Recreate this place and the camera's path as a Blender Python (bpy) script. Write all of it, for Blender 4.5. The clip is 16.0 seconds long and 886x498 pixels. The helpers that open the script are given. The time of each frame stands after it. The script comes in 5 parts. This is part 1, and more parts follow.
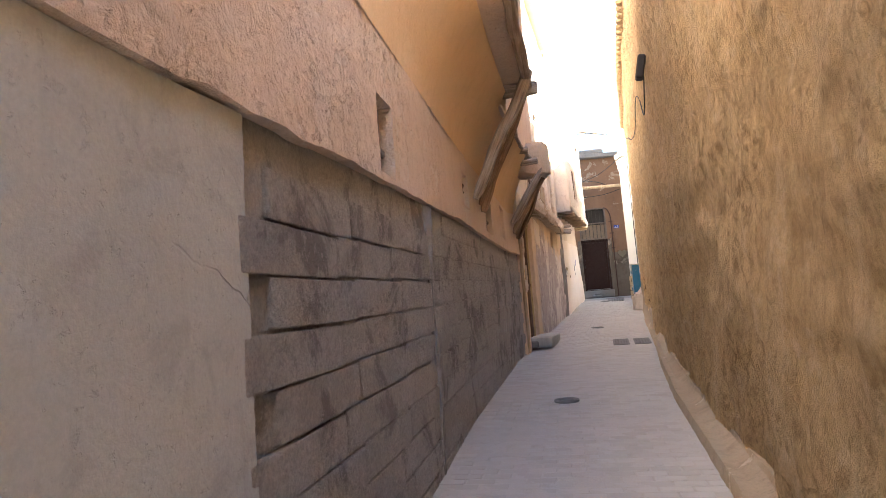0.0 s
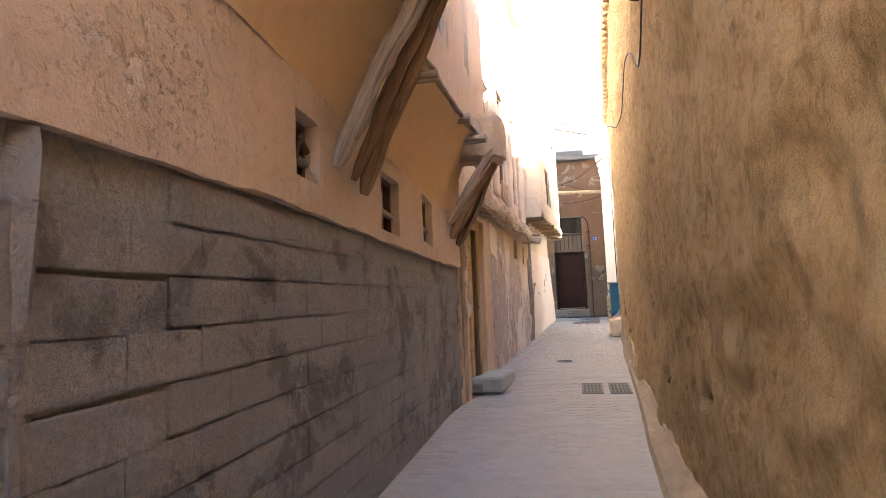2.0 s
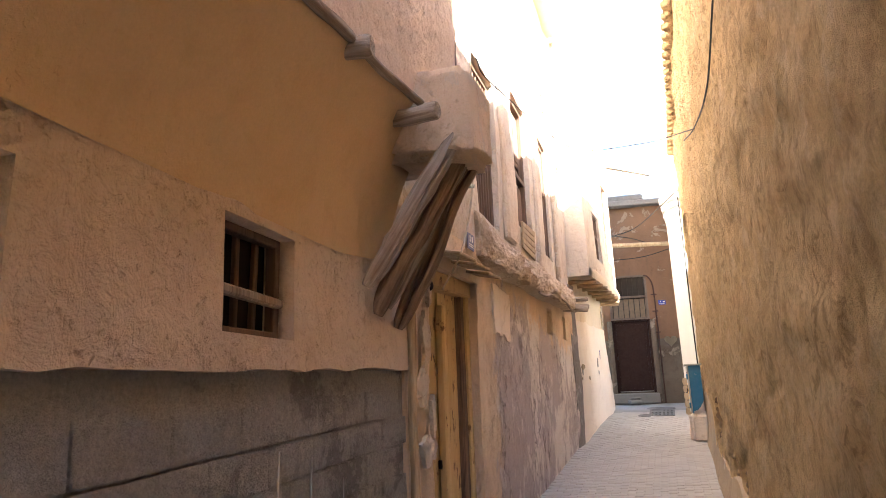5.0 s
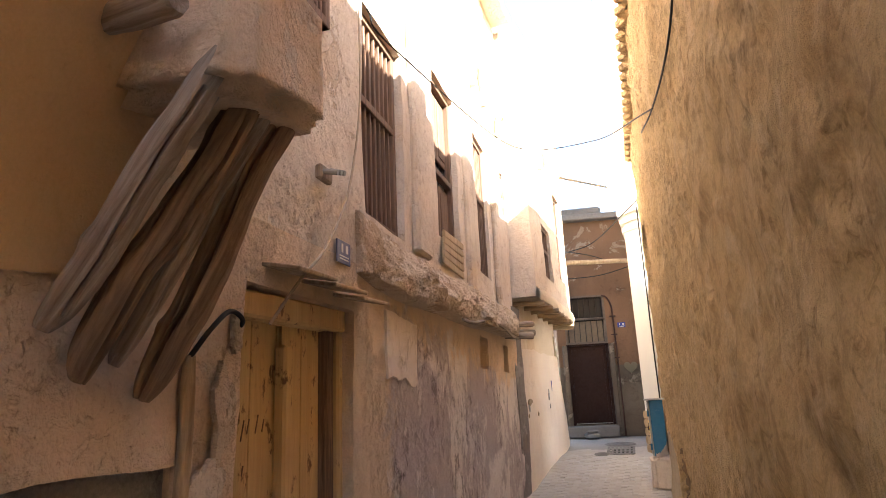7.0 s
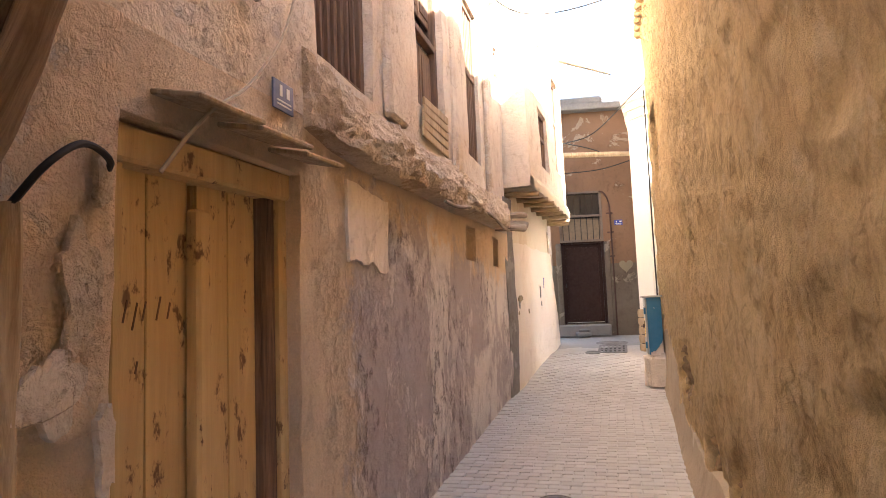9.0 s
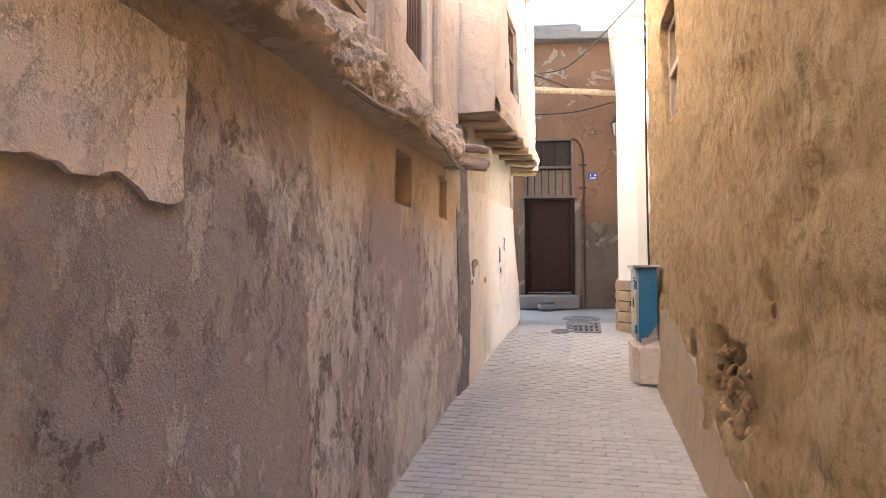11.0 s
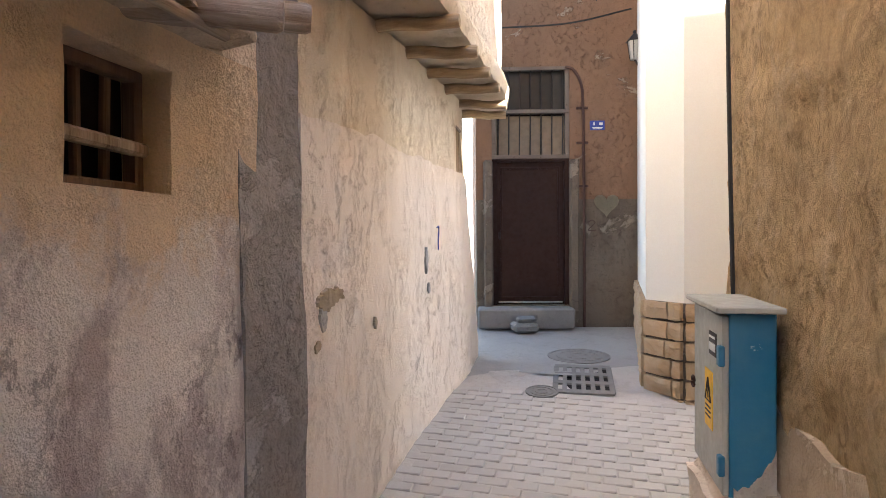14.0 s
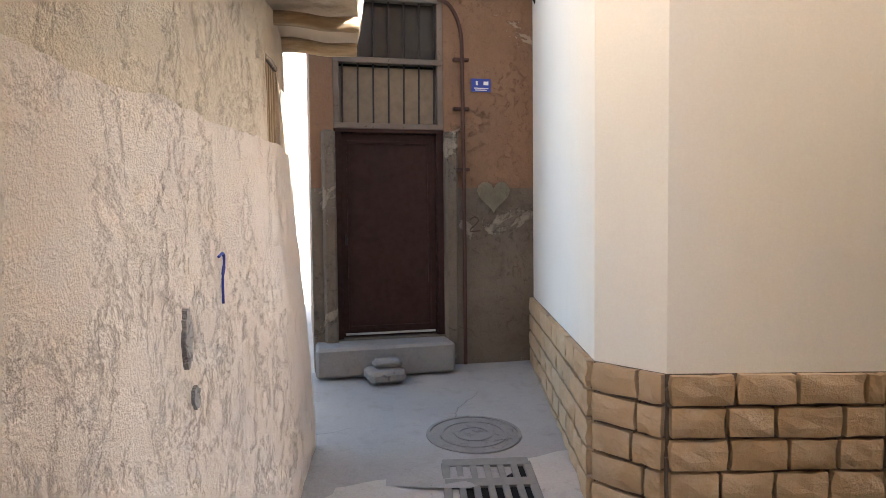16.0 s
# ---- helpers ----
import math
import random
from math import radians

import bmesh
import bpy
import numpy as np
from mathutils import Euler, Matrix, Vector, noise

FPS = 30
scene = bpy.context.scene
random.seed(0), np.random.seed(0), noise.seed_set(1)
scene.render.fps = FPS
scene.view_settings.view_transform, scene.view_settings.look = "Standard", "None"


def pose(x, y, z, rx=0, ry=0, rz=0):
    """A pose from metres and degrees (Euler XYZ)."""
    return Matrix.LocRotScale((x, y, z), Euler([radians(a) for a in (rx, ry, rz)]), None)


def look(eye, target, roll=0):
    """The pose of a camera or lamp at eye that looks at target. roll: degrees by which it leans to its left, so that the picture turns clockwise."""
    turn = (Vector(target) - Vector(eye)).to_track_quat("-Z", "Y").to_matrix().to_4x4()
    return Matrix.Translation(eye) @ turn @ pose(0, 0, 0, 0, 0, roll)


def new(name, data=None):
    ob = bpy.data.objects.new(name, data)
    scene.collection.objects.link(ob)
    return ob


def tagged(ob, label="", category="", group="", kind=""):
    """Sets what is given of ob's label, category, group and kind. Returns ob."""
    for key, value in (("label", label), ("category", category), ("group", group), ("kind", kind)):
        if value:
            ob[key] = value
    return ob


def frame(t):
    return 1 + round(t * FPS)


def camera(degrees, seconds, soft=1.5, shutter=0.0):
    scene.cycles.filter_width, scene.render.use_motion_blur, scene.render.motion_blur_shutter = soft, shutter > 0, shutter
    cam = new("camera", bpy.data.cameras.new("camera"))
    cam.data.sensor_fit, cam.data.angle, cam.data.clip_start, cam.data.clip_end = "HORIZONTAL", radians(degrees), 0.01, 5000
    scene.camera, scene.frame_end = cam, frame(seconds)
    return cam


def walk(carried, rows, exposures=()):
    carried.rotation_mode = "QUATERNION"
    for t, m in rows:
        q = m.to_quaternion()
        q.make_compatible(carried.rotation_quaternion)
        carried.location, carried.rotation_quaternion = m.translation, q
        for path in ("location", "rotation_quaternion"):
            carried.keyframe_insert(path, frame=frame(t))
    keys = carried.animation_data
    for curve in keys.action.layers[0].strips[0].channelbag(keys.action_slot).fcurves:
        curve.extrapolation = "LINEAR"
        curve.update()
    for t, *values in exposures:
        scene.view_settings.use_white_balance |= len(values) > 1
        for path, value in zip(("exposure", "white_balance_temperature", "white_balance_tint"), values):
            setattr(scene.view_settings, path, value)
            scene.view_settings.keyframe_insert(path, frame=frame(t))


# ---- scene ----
cam = camera(70.4, 16.0, 0.9)
PATH = [
    (0, (0.001, -0.043, 1.429), (0.004, 1.946, 1.641), -4.4),
    (0.5, (0.148, 0.641, 1.451), (0.16, 2.635, 1.604), -4.0),
    (1, (0.283, 1.485, 1.554), (0.354, 3.477, 1.715), -1.8),
    (1.5, (0.64, 2.208, 1.586), (0.825, 4.181, 1.857), -5.8),
    (2, (0.89, 2.927, 1.713), (0.956, 4.913, 1.942), -2.1),
    (2.5, (1.077, 3.67, 1.889), (1.154, 5.651, 2.151), -3.2),
    (3, (1.285, 4.393, 2.097), (1.116, 6.359, 2.424), -3.2),
    (3.1, (1.312, 4.514, 2.113), (1.16, 6.471, 2.497), -3.2),
    (3.5, (1.394, 4.992, 2.197), (1.275, 6.94, 2.635), -3.6),
    (3.7, (1.462, 5.215, 2.21), (1.326, 7.162, 2.648), -3.4),
    (5.8, (2.122, 7.784, 2.415), (2.042, 9.736, 2.844), -1.1),
    (6, (2.167, 7.978, 2.462), (2.162, 9.934, 2.875), -2.9),
    (6.5, (2.359, 8.351, 2.529), (2.355, 10.291, 3.015), -2.3),
    (7, (2.52, 8.575, 2.604), (2.517, 10.515, 3.09), -2.6),
    (7.5, (2.571, 8.642, 2.628), (2.585, 10.56, 3.194), -3.4),
    (8, (2.626, 8.717, 2.613), (2.565, 10.654, 3.108), -2.4),
    (8.5, (2.62, 9.006, 2.558), (2.545, 10.973, 2.911), -2.4),
    (9, (2.641, 9.494, 2.514), (2.644, 11.485, 2.7), -2.2),
    (9.5, (2.717, 10.135, 2.533), (2.661, 12.13, 2.661), -0.3),
    (10, (2.674, 10.797, 2.505), (2.693, 12.796, 2.544), -0.8),
    (10.2, (2.7, 11.065, 2.516), (2.821, 13.061, 2.578), -2.1),
    (12.3, (3.517, 13.885, 2.7), (3.666, 15.879, 2.64), 2.1),
    (12.5, (3.613, 14.23, 2.732), (3.907, 16.205, 2.604), -0.7),
    (13, (3.871, 14.998, 2.821), (4.008, 16.992, 2.73), -0.4),
    (13.5, (4.004, 15.748, 2.825), (3.992, 17.745, 2.727), 1.0),
    (14, (4.217, 16.549, 2.913), (4.38, 18.542, 2.881), -0.4),
    (14.5, (4.32, 17.239, 2.978), (4.471, 19.234, 2.961), 1.0),
    (15, (4.37, 17.922, 3.038), (4.726, 19.888, 2.954), -1.6),
    (15.5, (4.493, 18.547, 3.13), (4.811, 20.519, 3.022), 1.5),
    (16, (4.631, 19.198, 3.154), (5.281, 21.087, 3.055), -0.6),
]
EXPOSURES = [(0.0, 3.8, 6000, 8), (2.0, 3.95, 6200, 9), (3.5, 4.0, 6250, 10), (6.0, 3.8, 6550, 10), (7.5, 3.5, 6950, 13), (8.5, 3.75, 7150, 15), (9.2, 4.1, 6800, 13), (10.2, 4.15, 6400, 12), (12.5, 3.8, 6100, 10), (14.5, 3.65, 6050, 9), (16.0, 3.4, 6250, 9)]
walk(cam, [(t, look(eye, target, roll)) for t, eye, target, roll in PATH], EXPOSURES)

# ---- daylight ----
SUN_UP, SUN_TURN = 34.0, 130.0   # degrees above the horizon; clockwise from +y
world = bpy.data.worlds.new("sky")
scene.world = world
world.use_nodes = True
wn = world.node_tree
sky = wn.nodes.new("ShaderNodeTexSky")
sky.sky_type, sky.sun_disc = "NISHITA", False
sky.sun_elevation, sky.sun_rotation = radians(SUN_UP), radians(SUN_TURN)
sky.dust_density, sky.air_density = 1.6, 1.0
wn.links.new(sky.outputs[0], wn.nodes["Background"].inputs[0])
wn.nodes["Background"].inputs[1].default_value = 0.085
sun = new("sun", bpy.data.lights.new("sun", "SUN"))
sun.data.energy, sun.data.angle, sun.data.color = 4.6, radians(0.5), (1.0, 0.95, 0.88)
sv = Vector((math.sin(radians(SUN_TURN)) * math.cos(radians(SUN_UP)), math.cos(radians(SUN_TURN)) * math.cos(radians(SUN_UP)), math.sin(radians(SUN_UP))))
sun.matrix_world = look(sv * 60, (0, 0, 0))


# ---- materials ----
def material(name, rough=0.9, metal=0.0):
    m = bpy.data.materials.new(name)
    m.use_nodes = True
    b = m.node_tree.nodes["Principled BSDF"]
    b.inputs["Roughness"].default_value, b.inputs["Metallic"].default_value = rough, metal
    b.inputs["Specular IOR Level"].default_value = 0.25
    return m, m.node_tree, b


def coords(nt, scale=(1, 1, 1), turn=(0, 0, 0)):
    tc, mp = nt.nodes.new("ShaderNodeTexCoord"), nt.nodes.new("ShaderNodeMapping")
    mp.inputs["Scale"].default_value, mp.inputs["Rotation"].default_value = scale, turn
    nt.links.new(tc.outputs["Object"], mp.inputs[0])
    return mp.outputs[0]


def noise_at(nt, at, scale, detail=4, rough=0.55, warp=0.0):
    n = nt.nodes.new("ShaderNodeTexNoise")
    n.inputs["Scale"].default_value, n.inputs["Detail"].default_value = scale, detail
    n.inputs["Roughness"].default_value, n.inputs["Distortion"].default_value = rough, warp
    nt.links.new(at, n.inputs["Vector"])
    return n.outputs["Fac"]


def ramp(nt, fac, lo, hi, a=0.0, b=1.0):
    r = nt.nodes.new("ShaderNodeMapRange")
    for k, v in zip((1, 2, 3, 4), (lo, hi, a, b)):
        r.inputs[k].default_value = v
    nt.links.new(fac, r.inputs[0])
    return r.outputs[0]


def mix(nt, fac, a, b, mode="MIX"):
    m = nt.nodes.new("ShaderNodeMix")
    m.data_type, m.blend_type = "RGBA", mode
    for socket, v in ((m.inputs[0], fac), (m.inputs[6], a), (m.inputs[7], b)):
        if isinstance(v, (int, float)):
            socket.default_value = v
        elif isinstance(v, tuple):
            socket.default_value = (*v, 1)
        else:
            nt.links.new(v, socket)
    return m.outputs[2]


def bump(nt, bsdf, layers):
    """layers: (height socket, metres), laid over one another."""
    last = None
    for h, d in layers:
        bp = nt.nodes.new("ShaderNodeBump")
        bp.inputs["Strength"].default_value, bp.inputs["Distance"].default_value = 1.0, d
        nt.links.new(h, bp.inputs["Height"])
        if last:
            nt.links.new(last, bp.inputs["Normal"])
        last = bp.outputs[0]
    nt.links.new(last, bsdf.inputs["Normal"])


def plaster(name, light, mid, dark, stain=0.35, streak=0.3, patch=None, patch_at=0.6, fine=0.004, coarse=0.02, big=0.9, pits=0.0, crack=0.0, specks=0.0, flake=0.012):
    """Old render: broad tone, blotches, streaks running down, grit; patch: another colour where the skin has gone."""
    m, nt, b = material(name, 0.95)
    at, low = coords(nt), coords(nt, (1, 1, 0.16))
    broad, blot = noise_at(nt, at, big, 5, 0.6, 0.4), noise_at(nt, at, 5.5, 6, 0.65, 0.6)
    run, grit = noise_at(nt, low, 7.0, 5, 0.65, 0.3), noise_at(nt, at, 70, 3, 0.7)
    c = mix(nt, ramp(nt, broad, 0.32, 0.68), light, mid)
    c = mix(nt, ramp(nt, blot, 0.52, 0.72, 0, stain), c, dark)
    c = mix(nt, ramp(nt, run, 0.54, 0.74, 0, streak), c, dark)
    layers = [(noise_at(nt, at, 9, 6, 0.65, 0.4), coarse), (grit, fine)]
    if streak > 0.6:
        rills = noise_at(nt, coords(nt, (1, 1, 0.5)), 15, 7, 0.72, 0.9)
        c = mix(nt, ramp(nt, rills, 0.53, 0.68, 0, streak * 0.6), c, dark)
        layers.append((rills, 0.025))
    if patch:
        edge = ramp(nt, noise_at(nt, at, 1.7, 9, 0.68, 0.5), patch_at, patch_at + 0.012)
        c = mix(nt, edge, c, patch)
        layers.append((edge, -flake))
    # hollows below are darkened too, painting the shade in pits and specks
    if pits:
        hole = ramp(nt, noise_at(nt, at, 13, 3, 0.5, 1.2), 0.67, 0.76)
        c = mix(nt, ramp(nt, hole, 0, 1, 0, 0.55), c, dark)
        layers.append((hole, -pits))
    if specks:
        some = ramp(nt, noise_at(nt, at, 1.3, 3, 0.5), 0.47 if streak < 0.6 else 0.36, 0.6)
        dots = ramp(nt, noise_at(nt, at, 16, 7, 0.7, 0.6), 0.56, 0.62)
        both = nt.nodes.new("ShaderNodeMath")
        both.operation = "MULTIPLY"
        nt.links.new(some, both.inputs[0])
        nt.links.new(dots, both.inputs[1])
        c = mix(nt, ramp(nt, both.outputs[0], 0, 1, 0, specks), c, dark)
        layers.append((both.outputs[0], -0.008))
    if crack:
        wob = nt.nodes.new("ShaderNodeMixRGB")
        wob.inputs[0].default_value = 0.16
        nt.links.new(at, wob.inputs[1])
        w = nt.nodes.new("ShaderNodeTexNoise")
        w.inputs["Scale"].default_value, w.inputs["Detail"].default_value = 3.0, 6
        nt.links.new(at, w.inputs["Vector"])
        nt.links.new(w.outputs["Color"], wob.inputs[2])
        vor = nt.nodes.new("ShaderNodeTexVoronoi")
        vor.feature = "DISTANCE_TO_EDGE"
        vor.inputs["Scale"].default_value = crack
        nt.links.new(wob.outputs[0], vor.inputs["Vector"])
        thin = ramp(nt, vor.outputs["Distance"], 0.0006, 0.0024, 1, 0)
        some = ramp(nt, noise_at(nt, at, 0.8, 3, 0.5), 0.52, 0.57)
        both = nt.nodes.new("ShaderNodeMath")
        both.operation = "MULTIPLY"
        nt.links.new(thin, both.inputs[0])
        nt.links.new(some, both.inputs[1])
        c = mix(nt, ramp(nt, both.outputs[0], 0, 1, 0, 0.4), c, tuple(v * 0.6 for v in dark))
        layers.append((both.outputs[0], -0.006))
    chips = ramp(nt, noise_at(nt, at, 30, 5, 0.7, 0.3), 0.60, 0.68)
    c = mix(nt, ramp(nt, chips, 0, 1, 0, 0.35 if coarse > 0.01 else 0.05), c, dark)
    layers.append((chips, -fine))
    c = mix(nt, ramp(nt, grit, 0.3, 0.7, 0.0, 0.45), c, mix(nt, 0.6, c, dark), "MIX")
    nt.links.new(c, b.inputs["Base Color"])
    bump(nt, b, layers)
    return m


def timber(name, light, dark, along=(1, 1, 0.06), scale=26, rough=0.85, relief=0.006, wear=None):
    m, nt, b = material(name, rough)
    at = coords(nt, along)
    grain, wide = noise_at(nt, at, scale, 6, 0.7, 0.8), noise_at(nt, coords(nt), 3.2, 4)
    c = mix(nt, ramp(nt, grain, 0.32, 0.7), dark, light)
    c = mix(nt, ramp(nt, wide, 0.45, 0.75, 0, 0.55), c, dark)
    if wear:
        c = mix(nt, ramp(nt, noise_at(nt, coords(nt, (1, 1, 0.5)), 9, 7, 0.7), 0.57, 0.63), c, wear)
    nt.links.new(c, b.inputs["Base Color"])
    bump(nt, b, [(grain, relief)])
    return m


def painted(name, colour, under, rough=0.5, metal=0.0, chip=0.66, dirt=0.25):
    m, nt, b = material(name, rough, metal)
    at = coords(nt)
    c = mix(nt, ramp(nt, noise_at(nt, at, 4, 6, 0.6), 0.4, 0.75, 0, dirt), colour, under)
    c = mix(nt, ramp(nt, noise_at(nt, at, 11, 8, 0.7), chip, chip + 0.02), c, under)
    nt.links.new(c, b.inputs["Base Color"])
    nt.links.new(ramp(nt, noise_at(nt, at, 18, 4), 0.3, 0.7, rough - 0.1, rough + 0.2), b.inputs["Roughness"])
    bump(nt, b, [(noise_at(nt, at, 40, 3), 0.0012)])
    return m


def piecewise(name, light, dark, tint, fine=0.003, stain=None):
    """Stones, blocks and pavers: each piece a tone of its own."""
    m, nt, b = material(name, 0.93)
    at = coords(nt)
    info = nt.nodes.new("ShaderNodeObjectInfo")
    geo = nt.nodes.new("ShaderNodeNewGeometry")
    own = nt.nodes.new("ShaderNodeMath")
    own.operation = "FRACT"
    add = nt.nodes.new("ShaderNodeMath")
    nt.links.new(info.outputs["Random"], add.inputs[0])
    nt.links.new(geo.outputs["Random Per Island"], add.inputs[1])
    nt.links.new(add.outputs[0], own.inputs[0])
    c = mix(nt, own.outputs[0], light, dark)
    tc = nt.nodes.new("ShaderNodeVectorMath")
    tc.operation = "ADD"
    nt.links.new(geo.outputs["Position"], tc.inputs[0])
    spot = noise_at(nt, tc.outputs[0], 6, 6, 0.65, 0.5)
    c = mix(nt, ramp(nt, spot, 0.45, 0.7, 0, 0.7), c, tint)
    if stain:
        c = mix(nt, ramp(nt, noise_at(nt, tc.outputs[0], 1.1, 8, 0.65, 0.8), 0.47, 0.60, 0, 0.85), c, stain)
    grit = noise_at(nt, tc.outputs[0], 60, 4, 0.7)
    c = mix(nt, ramp(nt, grit, 0.35, 0.75, 0, 0.4), c, dark)
    nt.links.new(c, b.inputs["Base Color"])
    bump(nt, b, [(spot, 0.008), (grit, fine)])
    return m


def plain(name, colour, rough=0.6, metal=0.0):
    m, nt, b = material(name, rough, metal)
    at = coords(nt)
    c = mix(nt, ramp(nt, noise_at(nt, at, 14, 5), 0.35, 0.7, 0, 0.5), colour, tuple(v * 0.6 for v in colour))
    nt.links.new(c, b.inputs["Base Color"])
    return m


def mud_wall(name, light, mid, dark, pale):
    """Straw-mud render: soft tone, rain-combed rills, pitted and lumpy stretches, a few pale scars; relief shade is
    partly put into the colour.
    """
    m, nt, b = material(name, 0.96)
    at, low = coords(nt), coords(nt, (1, 1, 0.5))
    c = mix(nt, ramp(nt, noise_at(nt, at, 0.55, 5, 0.6, 0.3), 0.34, 0.66), light, mid)
    c = mix(nt, ramp(nt, noise_at(nt, coords(nt, (1, 1, 0.5)), 1.6, 6, 0.65, 0.6), 0.50, 0.72, 0, 0.5), c, pale)
    rills = noise_at(nt, low, 14, 9, 0.78, 0.25)
    c = mix(nt, ramp(nt, rills, 0.49, 0.66, 0, 0.55), c, dark)
    lumps, grit = noise_at(nt, at, 6.5, 7, 0.68, 0.5), noise_at(nt, at, 85, 4, 0.75)
    rough_zone = ramp(nt, noise_at(nt, at, 0.9, 4, 0.6), 0.42, 0.58, 0.15, 1)
    pits = ramp(nt, noise_at(nt, at, 12, 6, 0.68, 0.9), 0.53, 0.64)
    both = nt.nodes.new("ShaderNodeMath")
    both.operation = "MULTIPLY"
    nt.links.new(rough_zone, both.inputs[0])
    nt.links.new(pits, both.inputs[1])
    # sunk pits also darkened: their shade is painted into the colour
    c = mix(nt, ramp(nt, both.outputs[0], 0, 1, 0, 0.7), c, dark)
    c = mix(nt, ramp(nt, lumps, 0.49, 0.68, 0, 0.55), c, dark)
    c = mix(nt, ramp(nt, noise_at(nt, at, 4.2, 9, 0.72, 0.3), 0.53, 0.66, 0, 0.55), c, pale)
    scar = ramp(nt, noise_at(nt, at, 2.3, 8, 0.66, 0.4), 0.655, 0.675)
    c = mix(nt, ramp(nt, scar, 0, 1, 0, 0.5), c, pale)
    c = mix(nt, ramp(nt, grit, 0.42, 0.66, 0.0, 0.4), c, mix(nt, 0.7, c, dark))
    nt.links.new(c, b.inputs["Base Color"])
    bump(nt, b, [(lumps, 0.12), (rills, 0.04), (both.outputs[0], -0.06), (scar, -0.015), (grit, 0.014)])
    return m


def limewash(name, light, mid, dark, bare, bare_from, spots=0.5, relief=0.05):
    """Coats of limewash with soft worn edges: bare ochre render over a height that falls along the wall, smudges, grit and dark specks."""
    m, nt, b = material(name, 0.95)
    at = coords(nt)
    fine, grit = noise_at(nt, at, 3.2, 12, 0.72, 0.3), noise_at(nt, at, 95, 3, 0.7)
    smudge = noise_at(nt, coords(nt, (1, 1, 0.55)), 0.75, 11, 0.70, 0.4)
    c = mix(nt, ramp(nt, noise_at(nt, at, 1.1, 6, 0.6), 0.35, 0.65), light, tuple(v * 0.93 for v in light))
    c = mix(nt, ramp(nt, smudge, 0.475, 0.525, 0, 0.95), c, mid)
    chips = ramp(nt, noise_at(nt, coords(nt, (1, 1, 0.7)), 7.0, 11, 0.78, 0.3), 0.545, 0.575)
    zone = ramp(nt, noise_at(nt, at, 0.8, 3, 0.5), 0.44, 0.56)
    both = nt.nodes.new("ShaderNodeMath")
    both.operation = "MULTIPLY"
    nt.links.new(chips, both.inputs[0])
    nt.links.new(zone, both.inputs[1])
    c = mix(nt, ramp(nt, both.outputs[0], 0, 1, 0, spots), c, dark)
    bloom = ramp(nt, noise_at(nt, coords(nt, (1, 1, 0.6)), 3.4, 12, 0.76, 0.3), 0.53, 0.56)
    c = mix(nt, ramp(nt, bloom, 0, 1, 0, 0.7 * spots), c, light)
    layers = [(noise_at(nt, at, 7, 9, 0.72), relief), (both.outputs[0], -0.28 * relief), (bloom, 0.12 * relief), (grit, 0.004 + 0.08 * relief)]
    if bare:
        sep = nt.nodes.new("ShaderNodeSeparateXYZ")
        nt.links.new(nt.nodes.new("ShaderNodeTexCoord").outputs["Object"], sep.inputs[0])
        def maths(op, p, q):
            n = nt.nodes.new("ShaderNodeMath")
            n.operation = op
            for k, v in ((0, p), (1, q)):
                if isinstance(v, (int, float)):
                    n.inputs[k].default_value = v
                else:
                    nt.links.new(v, n.inputs[k])
            return n.outputs[0]
        z_at, per_y, door_y = bare_from
        wob = maths("MULTIPLY", maths("SUBTRACT", fine, 0.5), 1.5)
        up = maths("ADD", maths("SUBTRACT", sep.outputs[2], maths("ADD", maths("MULTIPLY", sep.outputs[1], per_y), z_at)), wob)
        side = maths("ADD", maths("SUBTRACT", door_y, sep.outputs[1]), wob)
        edge = ramp(nt, maths("MAXIMUM", up, side), -0.10, 0.12)
        c = mix(nt, edge, c, mix(nt, ramp(nt, smudge, 0.4, 0.6), bare, tuple(v * 0.86 for v in bare)))
        layers.append((edge, -0.006))
    c = mix(nt, ramp(nt, grit, 0.35, 0.7, 0, 0.35), c, mix(nt, 0.5, c, dark))
    nt.links.new(c, b.inputs["Base Color"])
    bump(nt, b, layers)
    return m


MUD = mud_wall("ochre_mud_render", (0.71, 0.515, 0.285), (0.60, 0.425, 0.225), (0.25, 0.155, 0.07), (0.75, 0.595, 0.395))
PINK = plaster("pinkish_cream_render", (0.71, 0.57, 0.45), (0.66, 0.51, 0.385), (0.45, 0.32, 0.225), 0.3, 0.3, (0.69, 0.57, 0.46), 0.60, 0.006, 0.035, 0.9, 0.0, 0.0, 0.3, 0.006)
COVE = plaster("ochre_cove_render", (0.70, 0.515, 0.325), (0.65, 0.465, 0.275), (0.48, 0.325, 0.185), 0.25, 0.25, None, 0.6, 0.002, 0.008)
CEMENT = plaster("grey_cement_render", (0.44, 0.43, 0.415), (0.37, 0.355, 0.34), (0.22, 0.205, 0.195), 0.5, 0.5, (0.50, 0.48, 0.46), 0.60, 0.005, 0.025, 0.9, 0.0, 0.6, 0.4, 0.006)
LILAC = limewash("worn_lilac_grey_render", (0.86, 0.78, 0.715), (0.52, 0.435, 0.415), (0.22, 0.17, 0.155), (0.86, 0.67, 0.48), (4.62, -0.092, 13.62), 0.8)
CREAM = limewash("cream_render", (0.79, 0.69, 0.555), (0.70, 0.58, 0.44), (0.60, 0.47, 0.34), None, None, 0.2, 0.035)
